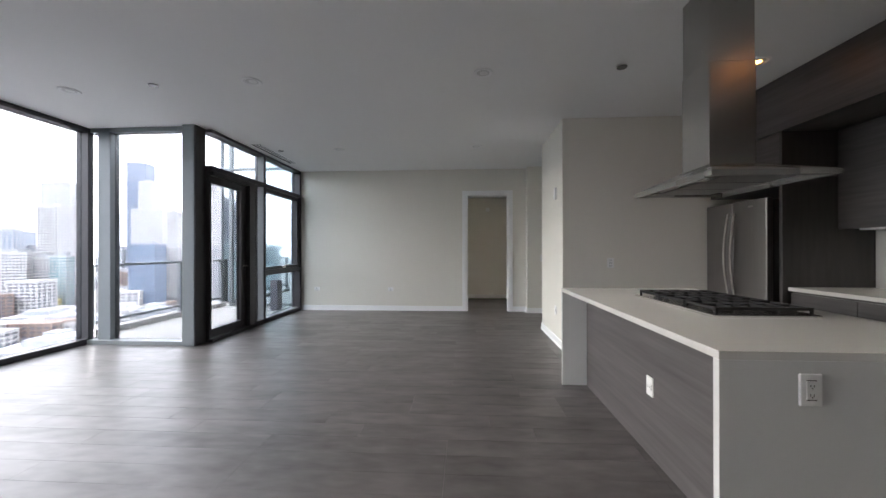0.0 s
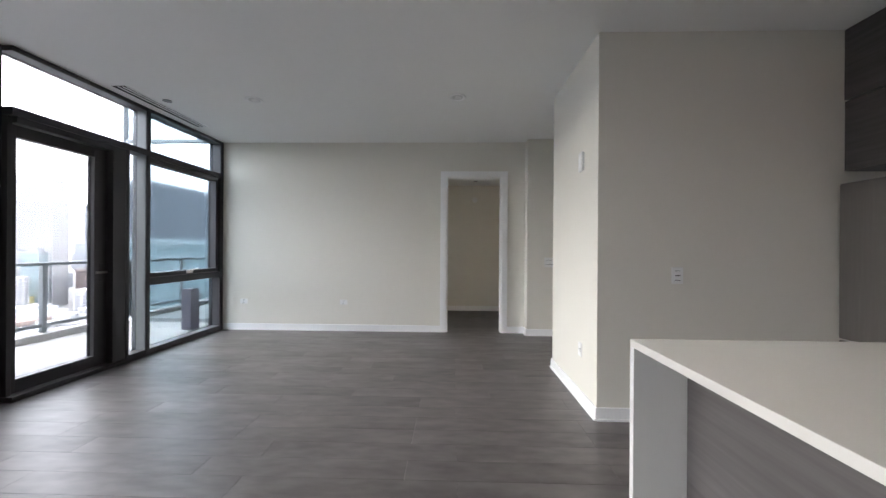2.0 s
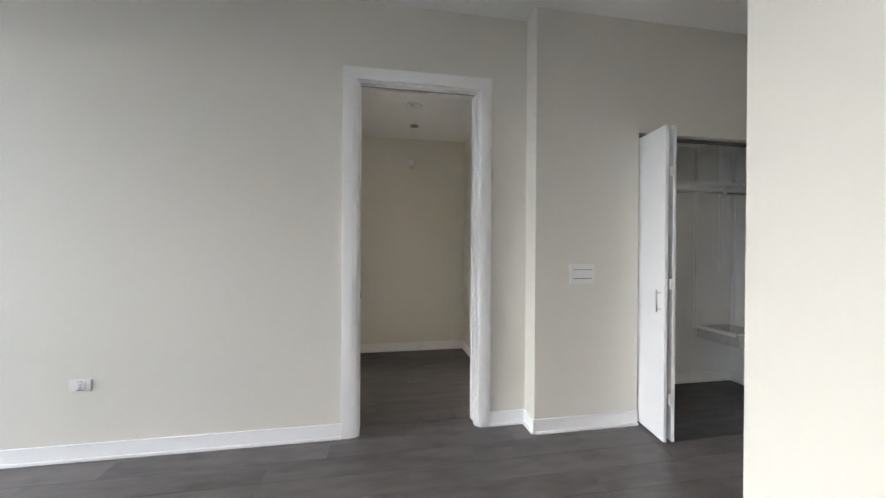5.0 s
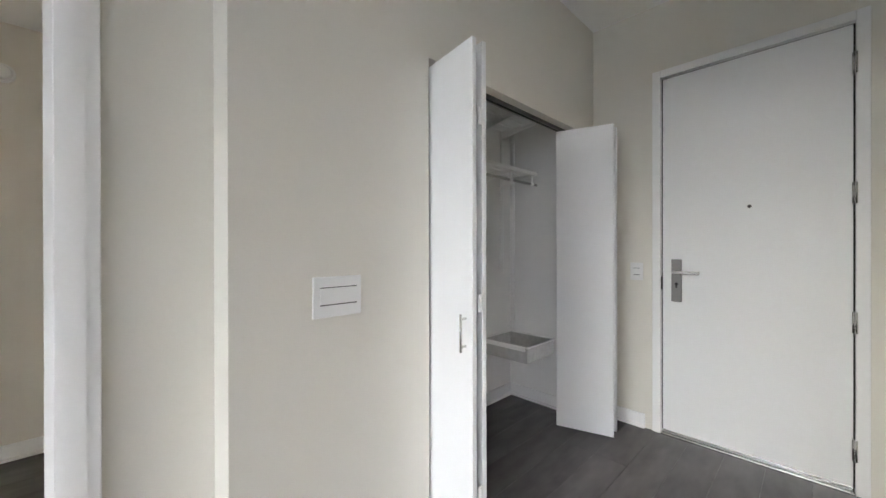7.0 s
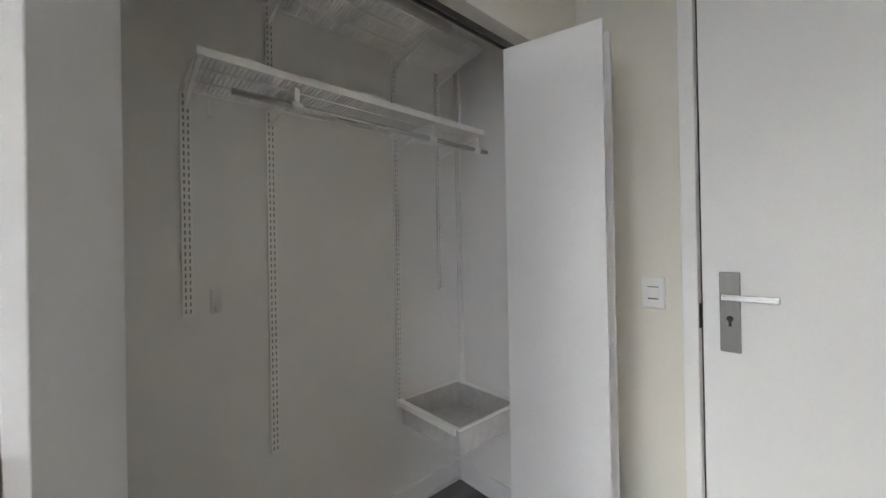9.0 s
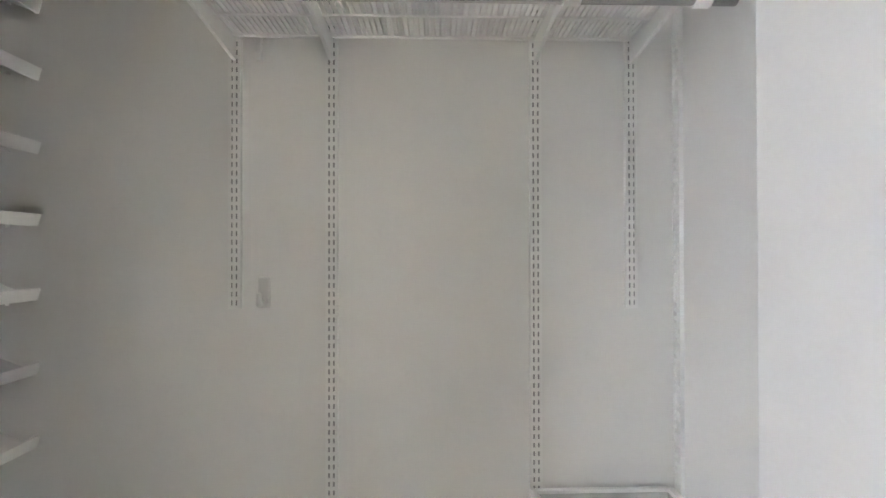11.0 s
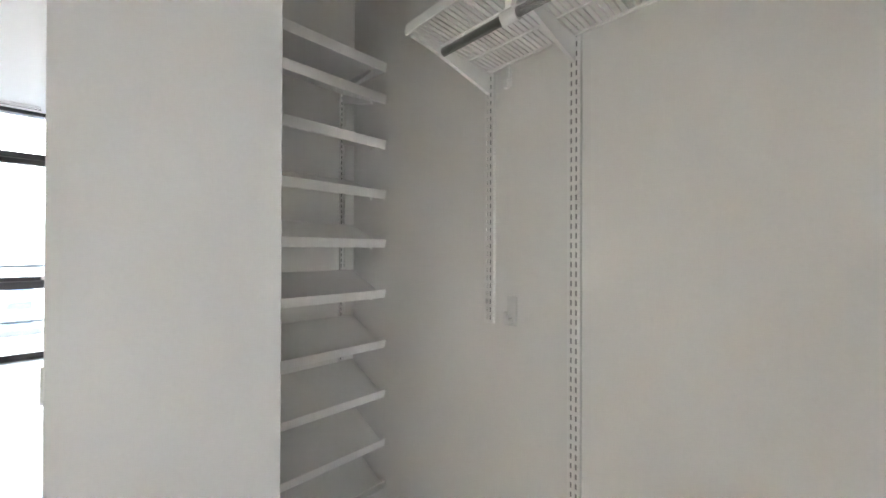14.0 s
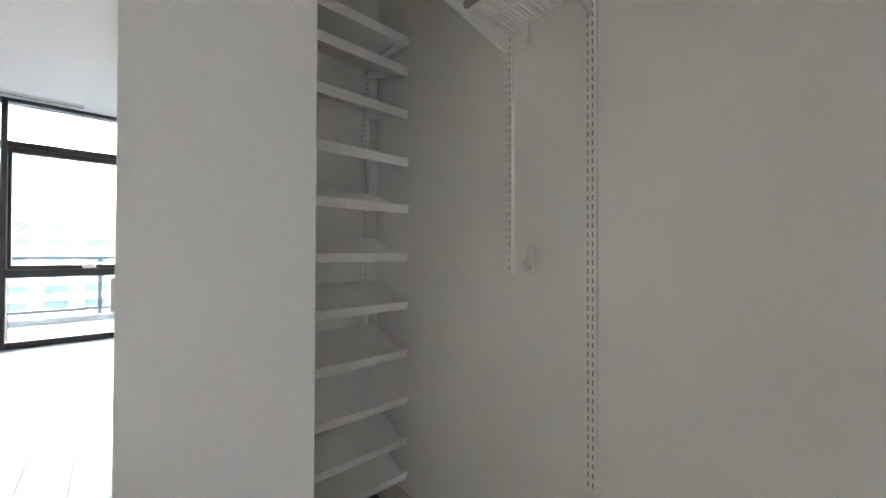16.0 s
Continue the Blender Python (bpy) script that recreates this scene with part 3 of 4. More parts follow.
# ---- kitchen island ----
IX0, IX1, IY0, IY1, IZ = 1.62, 2.82, 1.432, 3.595, 0.914
island = thing("kitchen_island", "kitchen island with quartz waterfall top and grey wood panels", "kitchen island")
part("worktop", box(IX0, IX1, IY0, IY1, IZ - 0.032, IZ, 0.002), QUARTZ, island, "pale grey polished quartz worktop")
part("waterfall_end", box(IX0, IX1, IY0, IY0 + 0.032, 0, IZ - 0.032, 0.002), QUARTZ_EDGE, island, "pale quartz end panel")
part("waterfall_end", box(IX0, IX0 + 0.23, IY1 - 0.032, IY1, 0, IZ - 0.032, 0.002), QUARTZ_EDGE, island, "pale quartz end panel")
part("back_panel", box(IX0 + 0.225, IX1 - 0.04, IY0 + 0.033, IY1 - 0.033, 0.0, IZ - 0.034), LAMINATE, island, "grey wood-grain back panel")
part("end_panel", box(IX0 + 0.232, IX1 - 0.04, IY1 - 0.0325, IY1 - 0.004, 0.0, IZ - 0.034), LAMINATE, island, "grey wood-grain end panel")

# ---- cooktop ----
cook = thing("gas_cooktop", "stainless gas cooktop with black cast-iron grates", "cooktop")
CX0, CX1, CY0, CY1 = 2.02, 2.58, 2.08, 2.98
part("tray", box(CX0, CX1, CY0, CY1, IZ, IZ + 0.018, 0.004), CHROME, cook, "stainless steel tray")
for k in range(3):
    y0 = CY0 + 0.02 + k * 0.288
    y1 = y0 + 0.278
    bm = bmesh.new()
    z0, z1 = IZ + 0.040, IZ + 0.056
    for a in (CX0 + 0.03, CX1 - 0.042):
        slab(bm, a, a + 0.012, y0, y1, z0, z1)
    for b in (y0, (y0 + y1) / 2 - 0.006, y1 - 0.012):
        slab(bm, CX0 + 0.03, CX1 - 0.03, b, b + 0.012, z0, z1)
    for a in (CX0 + 0.12, CX0 + 0.21, CX0 + 0.30, CX0 + 0.39):
        slab(bm, a, a + 0.010, y0 + 0.02, y1 - 0.02, z0 + 0.002, z1 + 0.004)
    for a in (CX0 + 0.03, CX1 - 0.042):
        for b in (y0, y1 - 0.012):
            slab(bm, a, a + 0.012, b, b + 0.012, IZ + 0.012, z0)
    part("grate", bm, IRON, cook, "black cast-iron grate")
for x, y, r in ((2.16, 2.21, 0.045), (2.42, 2.21, 0.035), (2.29, 2.53, 0.06), (2.16, 2.85, 0.045), (2.42, 2.85, 0.035)):
    bm = rod(bmesh.new(), (x, y, IZ + 0.013), (x, y, IZ + 0.028), r, 20)
    rod(bm, (x, y, IZ + 0.028), (x, y, IZ + 0.034), r * 0.75, 20)
    part("burner", bm, IRON, cook, "black burner cap", True)

# ---- range hood ----
hood = thing("range_hood", "stainless island range hood with a tall square chimney", "range hood")
HX0, HX1, HY0, HY1, HZ = 2.03, 2.70, 2.10, 3.00, 1.685
QX0, QX1, QY0, QY1 = 2.21, 2.49, 2.40, 2.68
bm = bmesh.new()
lo = [bm.verts.new(p) for p in ((HX0, HY0, HZ), (HX1, HY0, HZ), (HX1, HY1, HZ), (HX0, HY1, HZ))]
mid = [bm.verts.new(p) for p in ((HX0, HY0, HZ + 0.03), (HX1, HY0, HZ + 0.03), (HX1, HY1, HZ + 0.03), (HX0, HY1, HZ + 0.03))]
up = [bm.verts.new(p) for p in ((QX0, QY0, HZ + 0.125), (QX1, QY0, HZ + 0.125), (QX1, QY1, HZ + 0.125), (QX0, QY1, HZ + 0.125))]
for a, b in ((lo, mid), (mid, up)):
    for k in range(4):
        bm.faces.new((a[k], a[(k + 1) % 4], b[(k + 1) % 4], b[k]))
bm.faces.new(up)
inner = [bm.verts.new(p) for p in ((HX0 + 0.03, HY0 + 0.03, HZ), (HX1 - 0.03, HY0 + 0.03, HZ), (HX1 - 0.03, HY1 - 0.03, HZ), (HX0 + 0.03, HY1 - 0.03, HZ))]
deep = [bm.verts.new((v.co.x, v.co.y, HZ + 0.022)) for v in inner]
for k in range(4):
    bm.faces.new((lo[(k + 1) % 4], lo[k], inner[k], inner[(k + 1) % 4]))
    bm.faces.new((inner[(k + 1) % 4], inner[k], deep[k], deep[(k + 1) % 4]))
bm.faces.new(deep[::-1])
canopy = part("canopy", bm, STEEL, hood)
for k in range(3):
    y = HY0 + 0.07 + k * 0.26
    bm = slab(bmesh.new(), HX0 + 0.14, HX1 - 0.14, y, y + 0.245, HZ + 0.012, HZ + 0.0215, 0.003)
    part("filter", bm, DARK_STEEL, canopy, "grey steel grease filter")
for y in (2.28, 2.82):
    bm = rod(bmesh.new(), (2.10, y, HZ + 0.0215), (2.10, y, HZ - 0.002), 0.032, 20)
    part("spotlight", bm, CHROME, canopy, "small round spotlight", True)
part("chimney", box(QX0, QX1, QY0, QY1, HZ + 0.124, 2.45, 0.003), STEEL, hood, "lower chimney of brushed steel")
part("chimney", box(QX0 + 0.004, QX1 - 0.004, QY0 + 0.004, QY1 - 0.004, 2.45, CEIL, 0.003), STEEL, hood, "upper chimney of brushed steel")

# ---- fridge, facing the island ----
fridge = thing("refrigerator", "dark stainless french-door refrigerator", "refrigerator")
RX, RY0, RY1, RYM = 3.70, 3.865, 4.76, 4.325
part("body", box(RX + 0.07, 4.55, RY0 + 0.01, RY1, 0.02, 1.785, 0.005), FRAME, fridge, "dark cabinet body")
for a, b in ((RY0, RYM - 0.003), (RYM + 0.003, RY1 + 0.005)):
    part("door", box(RX, RX + 0.065, a, b, 0.66, 1.80, 0.010), DARK_STEEL, fridge)
part("freezer_drawer", box(RX, RX + 0.065, RY0, RY1 + 0.005, 0.06, 0.65, 0.010), DARK_STEEL, fridge)
for y in (RYM - 0.05, RYM + 0.05):
    bm = bmesh.new()
    n = 24
    rings = []
    for k in range(n + 1):
        s = k / n
        cx, cz = RX - 0.012 - 0.048 * math.sin(math.pi * s), 0.74 + 0.94 * s
        rings.append([bm.verts.new((cx + dx, y + dy, cz)) for dx, dy in ((-0.009, -0.014), (0.009, -0.014), (0.009, 0.014), (-0.009, 0.014))])
    for a, b in zip(rings, rings[1:]):
        for k in range(4):
            bm.faces.new((a[k], a[(k + 1) % 4], b[(k + 1) % 4], b[k]))
    bm.faces.new(rings[0][::-1])
    bm.faces.new(rings[-1])
    bmesh.ops.recalc_face_normals(bm, faces=bm.faces)
    part("handle", bm, CHROME, fridge, "curved bright steel handle")
bm = rod(bmesh.new(), (RX - 0.05, RY0 + 0.12, 0.59), (RX - 0.05, RY1 - 0.12, 0.59), 0.014, 12)
for y in (RY0 + 0.16, RY1 - 0.16):
    rod(bm, (RX - 0.05, y, 0.59), (RX + 0.002, y, 0.59), 0.010, 10)
part("handle", bm, CHROME, fridge, "bright steel drawer handle", True)
part("badge", box(RX - 0.002, RX + 0.001, 4.03, 4.10, 1.725, 1.74), CHROME, fridge, "small metal badge")

# ---- kitchen cabinets ----
over = thing("cabinet_over_fridge", "dark wood cabinet above the refrigerator", "cabinet")
part("body", box(3.79, KX, 3.80, 4.796, 1.90, 2.425), LAMINATE_V, over)
part("door", box(3.768, 3.788, 3.80, 4.796, 1.90, 2.42, 0.002), LAMINATE_V, over)
single("tall_side_panel", box(3.765, KX - 0.001, 3.765, 3.798, 0, 2.425, 0.002), PANEL, "dark wood panel beside the refrigerator", "panel")
single("kitchen_bulkhead", box(3.765, KX, BACK + 0.01, 4.798, 2.432, CEIL - 0.002, 0.002), LAMINATE_V, "dark wood-grain bulkhead under the ceiling", "bulkhead")
structure("kitchen_niche_wall", box(3.74, KX, BLOCK_N, 5.898, 0, CEIL), WALL, "plain wall behind the refrigerator", "wall")
for k in range(6):
    y1 = 3.762 - k * 0.60
    cab = thing("upper_cabinet", "handleless dark wood wall cabinet", "cabinet", "upper kitchen cabinets")
    part("body", box(4.29, KX - 0.004, y1 - 0.598, y1, 1.475, 2.425), LAMINATE_V, cab)
    part("door", box(4.268, 4.288, y1 - 0.596, y1 - 0.003, 1.472, 2.42, 0.002), LAMINATE_V, cab)
    base = thing("base_cabinet", "handleless dark wood base cabinet", "cabinet", "base kitchen cabinets")
    part("body", box(3.86, KX - 0.004, y1 - 0.598, y1, 0.10, 0.878), LAMINATE_V, base)
    part("door", box(3.838, 3.858, y1 - 0.596, y1 - 0.003, 0.11, 0.86, 0.002), LAMINATE_V, base)
    part("plinth", box(3.90, 3.92, y1 - 0.598, y1, 0, 0.10), DARK, base, "dark recessed plinth")
single("back_counter", box(3.815, KX - 0.013, 0.16, 3.762, 0.88, IZ, 0.002), QUARTZ, "white quartz counter along the kitchen wall", "counter")
structure("backsplash", box(KX - 0.012, KX - 0.001, 0.16, 3.762, IZ, 1.475), QUARTZ, "white backsplash slab", "backsplash")
single("under_cabinet_light", box(4.30, 4.60, 0.40, 3.60, 1.455, 1.474), PLATE, "white light strip under the wall cabinets", "light strip")


# ---- closet bifold doors ----
def leaf(parent, a, b, side, name="leaf", t=0.03):
    """A tall door leaf between two floor points; its thickness lies to one side."""
    a, b = Vector((*a, 0)), Vector((*b, 0))
    along = (b - a).normalized()
    out = Vector((-along.y, along.x, 0)) * side
    bm = slab(bmesh.new(), 0, (b - a).length, 0, t, 0.018, 2.105, 0.002)
    m = Matrix.Identity(4)
    m.col[0][:3], m.col[1][:3], m.col[2][:3], m.col[3][:3] = along, out, (0, 0, 1), a
    bm.transform(m)
    bmesh.ops.recalc_face_normals(bm, faces=bm.faces)
    return part(name, bm, DOOR, parent)


left_door = thing("bifold_door", "folded-open white bifold closet door with a bar handle", "closet door", "closet bifold doors")
leaf(left_door, (2.815, 7.60), (2.757, 7.225), -1, t=0.022)
leaf(left_door, (2.866, 7.604), (2.790, 7.225), 1, t=0.022)
bm = rod(bmesh.new(), (2.712, 7.27, 0.868), (2.712, 7.27, 1.018), 0.0055, 10)
for z in (0.888, 0.998):
    rod(bm, (2.712, 7.27, z), (2.744, 7.27, z), 0.005, 10)
part("handle", bm, CHROME, left_door, "satin steel bar handle", True)
for z in (0.30, 1.06, 1.80):
    bm = slab(bmesh.new(), 2.764, 2.788, 7.221, 7.226, z - 0.035, z + 0.035, 0.001)
    rod(bm, (2.776, 7.219, z - 0.035), (2.776, 7.219, z + 0.035), 0.004, 8)
    part("hinge", bm, PLATE, left_door, "small white hinge")
right_door = thing("bifold_door", "folded-open white bifold closet door", "closet door", "closet bifold doors")
leaf(right_door, (4.078, 7.597), (4.190, 7.243), -1)
leaf(right_door, (4.172, 7.597), (4.253, 7.250), 1)
track = thing("bifold_track", "dark metal track under the closet head", "door track")
part("channel", box(C0 + 0.004, C1 - 0.004, 7.575, 7.605, 2.116, C_Z), DARK_STEEL, track)
part("slot", box(C0 + 0.01, C1 - 0.01, 7.585, 7.595, 2.113, 2.117), DARK, track, "dark slot")
part("pivot", rod(bmesh.new(), (2.81, 7.59, 2.09), (2.81, 7.59, 2.12), 0.006), CHROME, track, "steel pivot pin")
part("pivot", rod(bmesh.new(), (4.19, 7.59, 2.09), (4.19, 7.59, 2.12), 0.006), CHROME, track, "steel pivot pin")


# ---- closet shelving ----
def upright_bm(w, z0, z1, pitch=0.0247, d=0.013):
    """A slotted steel wall standard on y = 0, facing -y: two columns of real slots in its face."""
    bm = bmesh.new()
    s0, s1 = 0.0042, 0.0094
    for a, b in ((-w / 2, -s1), (-s0, s0), (s1, w / 2)):
        slab(bm, a, b, -d, -d + 0.002, z0, z1)
    n = int((z1 - z0) / pitch)
    for k in range(n + 1):
        z = z0 + k * pitch
        top = min(z + pitch * 0.42, z1)
        for a, b in ((-s1, -s0), (s0, s1)):
            slab(bm, a, b, -d, -d + 0.0019, z, top)
    for a, b in ((-w / 2, -w / 2 + 0.002), (w / 2 - 0.002, w / 2)):
        slab(bm, a, b, -d + 0.002, 0, z0, z1)
    return bm


def bracket_bm(depth, drop, t=0.010):
    """A tapered steel arm in the yz plane that reaches out along -y."""
    bm = bmesh.new()
    return prism(bm, [(0, -drop), (0, 0), (-depth, 0), (-depth, -0.012), (-depth * 0.75, -0.020)], "x", -t / 2, t / 2)


shelving = thing("closet_shelving", "white slotted-rail shelving on the closet back wall", "shelving")
for x, z0, z1 in ((3.052, 1.084, 1.86), (3.328, 0.515, 2.30), (3.918, 0.52, 2.30), (4.20, 1.08, 2.30)):
    up = part("upright", upright_bm(0.034, z0, z1), WIRE, shelving)
    up.location = (x, CB, 0)
    # a strip behind the slots, coloured as their shade
    part("rail_back", box(-0.013, 0.013, -0.003, -0.001, z0 + 0.002, z1 - 0.002), SLOT_SHADE, up, "grey strip standing in for shade inside the rail's slots")
side_up = part("upright", upright_bm(0.024, 0.53, 2.30), WIRE, shelving)
side_up.matrix_basis = pose(CR, CB - 0.035, 0, 0, 0, -90)


def vent_shelf(x0, x1, z, depth, name="wire_shelf"):
    """An open shelf of thin cross wires with a front lip and lengthwise rods."""
    y1, y0 = CB - 0.014, CB - depth
    ob = part(name, slab(bmesh.new(), x0 - 0.004, x1 + 0.004, y0 - 0.006, y0, z - 0.020, z + 0.006, 0.002), WIRE, shelving, "white open wire shelf")
    n = int((x1 - x0) / 0.0145)
    wire = mesh_of(box(-0.005, 0.005, y0, y1, z - 0.002, z + 0.002), "wire", WIRE)
    for k in range(n + 1):
        w = new("wire", wire)
        w.parent, w.location = ob, (x0 + (x1 - x0) * k / n, 0, 0)
    bm = slab(bmesh.new(), x0, x1, y1 - 0.006, y1, z - 0.008, z + 0.003)
    for yy in (y0 + depth * 0.33, y0 + depth * 0.66):
        slab(bm, x0, x1, yy, yy + 0.005, z - 0.007, z - 0.002)
    part("long_wire", bm, WIRE, ob)
    for xx in (x0 - 0.004, x1):
        part("end_wire", box(xx, xx + 0.004, y0, y1, z - 0.008, z + 0.003), WIRE, ob)
    return ob


vent_shelf(3.047, 4.205, 1.868, 0.335)
vent_shelf(3.047, 4.205, 2.275, 0.335)
for z, xs in ((1.864, (3.052, 3.328, 3.918, 4.20)), (2.27, (3.328, 3.918, 4.20))):
    for x in xs:
        b = part("bracket", bracket_bm(0.315, 0.065), WIRE, shelving)
        b.location = (x, CB - 0.012, z - 0.004)
hang = part("hanging_rod", rod(bmesh.new(), (3.135, 7.885, 1.787), (4.275, 7.885, 1.787), 0.010, 20), CHROME, shelving, "shiny chrome hanging rod", True)
for x in (3.328, 3.918, 4.20):
    bm = rod(bmesh.new(), (x - 0.018, 7.885, 1.787), (x + 0.018, 7.885, 1.787), 0.0145, 18)
    slab(bm, x - 0.008, x + 0.008, 7.877, 7.893, 1.80, 1.848)
    part("rod_holder", bm, WIRE, shelving, "white plastic rod holder")
bm = slab(bmesh.new(), 3.118, 3.130, CB - 0.016, CB - 0.001, 1.80, 1.862, 0.003)
slab(bm, 3.116, 3.132, CB - 0.028, CB - 0.014, 1.79, 1.815, 0.003)
part("wall_clip", bm, WIRE, shelving, "small white wall clip")

basket = thing("wire_basket", "white mesh pull-out basket under the rail", "basket")
BX0, BX1, BY0, BY1, BZ0, BZ1 = 3.905, 4.305, 7.73, CB - 0.016, 0.445, 0.565
for a in ((BX0, BX0 + 0.012, BY0, BY1), (BX1 - 0.012, BX1, BY0, BY1), (BX0, BX1, BY0, BY0 + 0.012), (BX0, BX1, BY1 - 0.012, BY1)):
    part("rim", box(*a, BZ1 - 0.010, BZ1, 0.002), WIRE, basket)
for a in ((BX0 + 0.012, BX0 + 0.014, BY0 + 0.014, BY1 - 0.014, BZ0, BZ1 - 0.01), (BX1 - 0.014, BX1 - 0.012, BY0 + 0.014, BY1 - 0.014, BZ0, BZ1 - 0.01),
          (BX0 + 0.014, BX1 - 0.014, BY0 + 0.012, BY0 + 0.014, BZ0, BZ1 - 0.01), (BX0 + 0.014, BX1 - 0.014, BY1 - 0.014, BY1 - 0.012, BZ0, BZ1 - 0.01),
          (BX0 + 0.014, BX1 - 0.014, BY0 + 0.014, BY1 - 0.014, BZ0, BZ0 + 0.002)):
    part("mesh_side", box(*a), NET, basket, "fine white mesh")
part("runner", box(BX0 - 0.012, BX0, BY0 + 0.02, BY1, BZ1 - 0.03, BZ1 - 0.004, 0.002), WIRE, basket)
part("runner", box(BX1, BX1 + 0.012, BY0 + 0.02, BY1, BZ1 - 0.03, BZ1 - 0.004, 0.002), WIRE, basket)

hook = thing("adhesive_hook", "white plastic hook stuck on the closet wall", "hook")
part("back_plate", box(3.117, 3.152, CB - 0.008, CB, 1.085, 1.175, 0.004), PLATE, hook)
bm = rod(bmesh.new(), (3.1345, CB - 0.007, 1.104), (3.1345, CB - 0.034, 1.100), 0.008, 14)
rod(bm, (3.1345, CB - 0.034, 1.096), (3.1345, CB - 0.040, 1.132), 0.008, 14, 0.006)
part("prong", bm, PLATE, hook, smooth=True)
part("pad", box(3.120, 3.149, CB - 0.0095, CB - 0.0078, 1.120, 1.168, 0.0005), PLATE, hook, "pale glossy pad")

shoes = thing("shoe_shelves", "white slanted shoe shelves on the closet side wall", "shelving")
for y in (8.115, 7.74):
    up = part("upright", upright_bm(0.024, 0.06, 2.25), WIRE, shoes)
    up.matrix_basis = pose(CL, y, 0, 0, 0, 90)
    # shade of the slots as a grey strip, as on the back wall
    part("rail_back", box(-0.010, 0.010, -0.003, -0.001, 0.062, 2.248), SLOT_SHADE, up, "grey strip standing in for shade inside the rail's slots")
heights = [2.076, 1.944, 1.754, 1.546, 1.342, 1.134, 0.926, 0.72, 0.517, 0.342, 0.195]
SF = 2.512
for k, z in enumerate(heights):
    rise = 0.015 if k == 0 else 0.095
    bm = prism(bmesh.new(), [(CL + 0.014, z - 0.018 + rise), (CL + 0.014, z - 0.010 + rise), (SF - 0.006, z - 0.014), (SF - 0.006, z - 0.022)], "y", CF + 0.012, CB - 0.016)
    sh = part("shelf", bm, WIRE, shoes)
    bm = prism(bmesh.new(), [(SF - 0.014, z - 0.022), (SF - 0.006, z - 0.022), (SF + 0.004, z + 0.012), (SF - 0.004, z + 0.014)], "y", CF + 0.010, CB - 0.013)
    part("lip", bm, WIRE, sh)
    for y in (8.115, 7.74):
        part("bracket", prism(bmesh.new(), [(CL + 0.012, z - 0.060 + rise), (CL + 0.012, z - 0.019 + rise), (SF - 0.03, z - 0.021), (SF - 0.03, z - 0.030)], "y", y - 0.005, y + 0.005), WIRE, sh)


# ---- city ----
CITY_GROUND = -62.0
# far towers' glass, lightened in its colour to stand in for haze
HAZE_GLASS = material("haze_paled_glass", (0.23, 0.25, 0.28), 0.6, grain=0.2, amount=0.2, large=0.05)
GROUND = material("city_ground", (0.30, 0.29, 0.28), 0.9, grain=0.05, amount=0.5, large=0.01)
structure("ground", box(-2600, 2600, -2600, 2600, CITY_GROUND - 1, CITY_GROUND), GROUND, "pale wintry city ground seen from above", "ground")


def facade(name, base, amount=0.12):
    return material(name, base, 0.7, grain=0.3, amount=amount, large=0.03)


PALE = facade("pale_concrete", (0.48, 0.47, 0.46))
GREY = facade("grey_concrete", (0.36, 0.37, 0.39))
BROWN = facade("brown_brick", (0.26, 0.195, 0.165))
YELLOW = facade("yellow_render", (0.60, 0.50, 0.20))
NAVY = facade("dark_tower_steel", (0.17, 0.20, 0.26))
SLATE = facade("slate_panel", (0.11, 0.12, 0.14))
TEAL_GLASS = material("teal_glass", (0.10, 0.24, 0.28), 0.15, grain=0.2, amount=0.3, large=0.05)
BLUE_GLASS = material("blue_glass", (0.13, 0.19, 0.27), 0.15, grain=0.2, amount=0.3, large=0.05)
WING_GLASS = material("wing_glass", (0.13, 0.20, 0.22), 0.3, grain=0.3, amount=0.4, large=0.08)
WING_EDGE = facade("wing_floor_edge", (0.34, 0.40, 0.42))
DARK_GLASS = material("dark_glass", (0.11, 0.12, 0.15), 0.3, grain=0.2, amount=0.3, large=0.05)


def grid_bm(places, w, d, h):
    """Upright bars of one size at the given places, in one mesh."""
    bm = bmesh.new()
    for x, y in places:
        slab(bm, x - w / 2, x + w / 2, y - d / 2, y + d / 2, 0, h)
    return bm


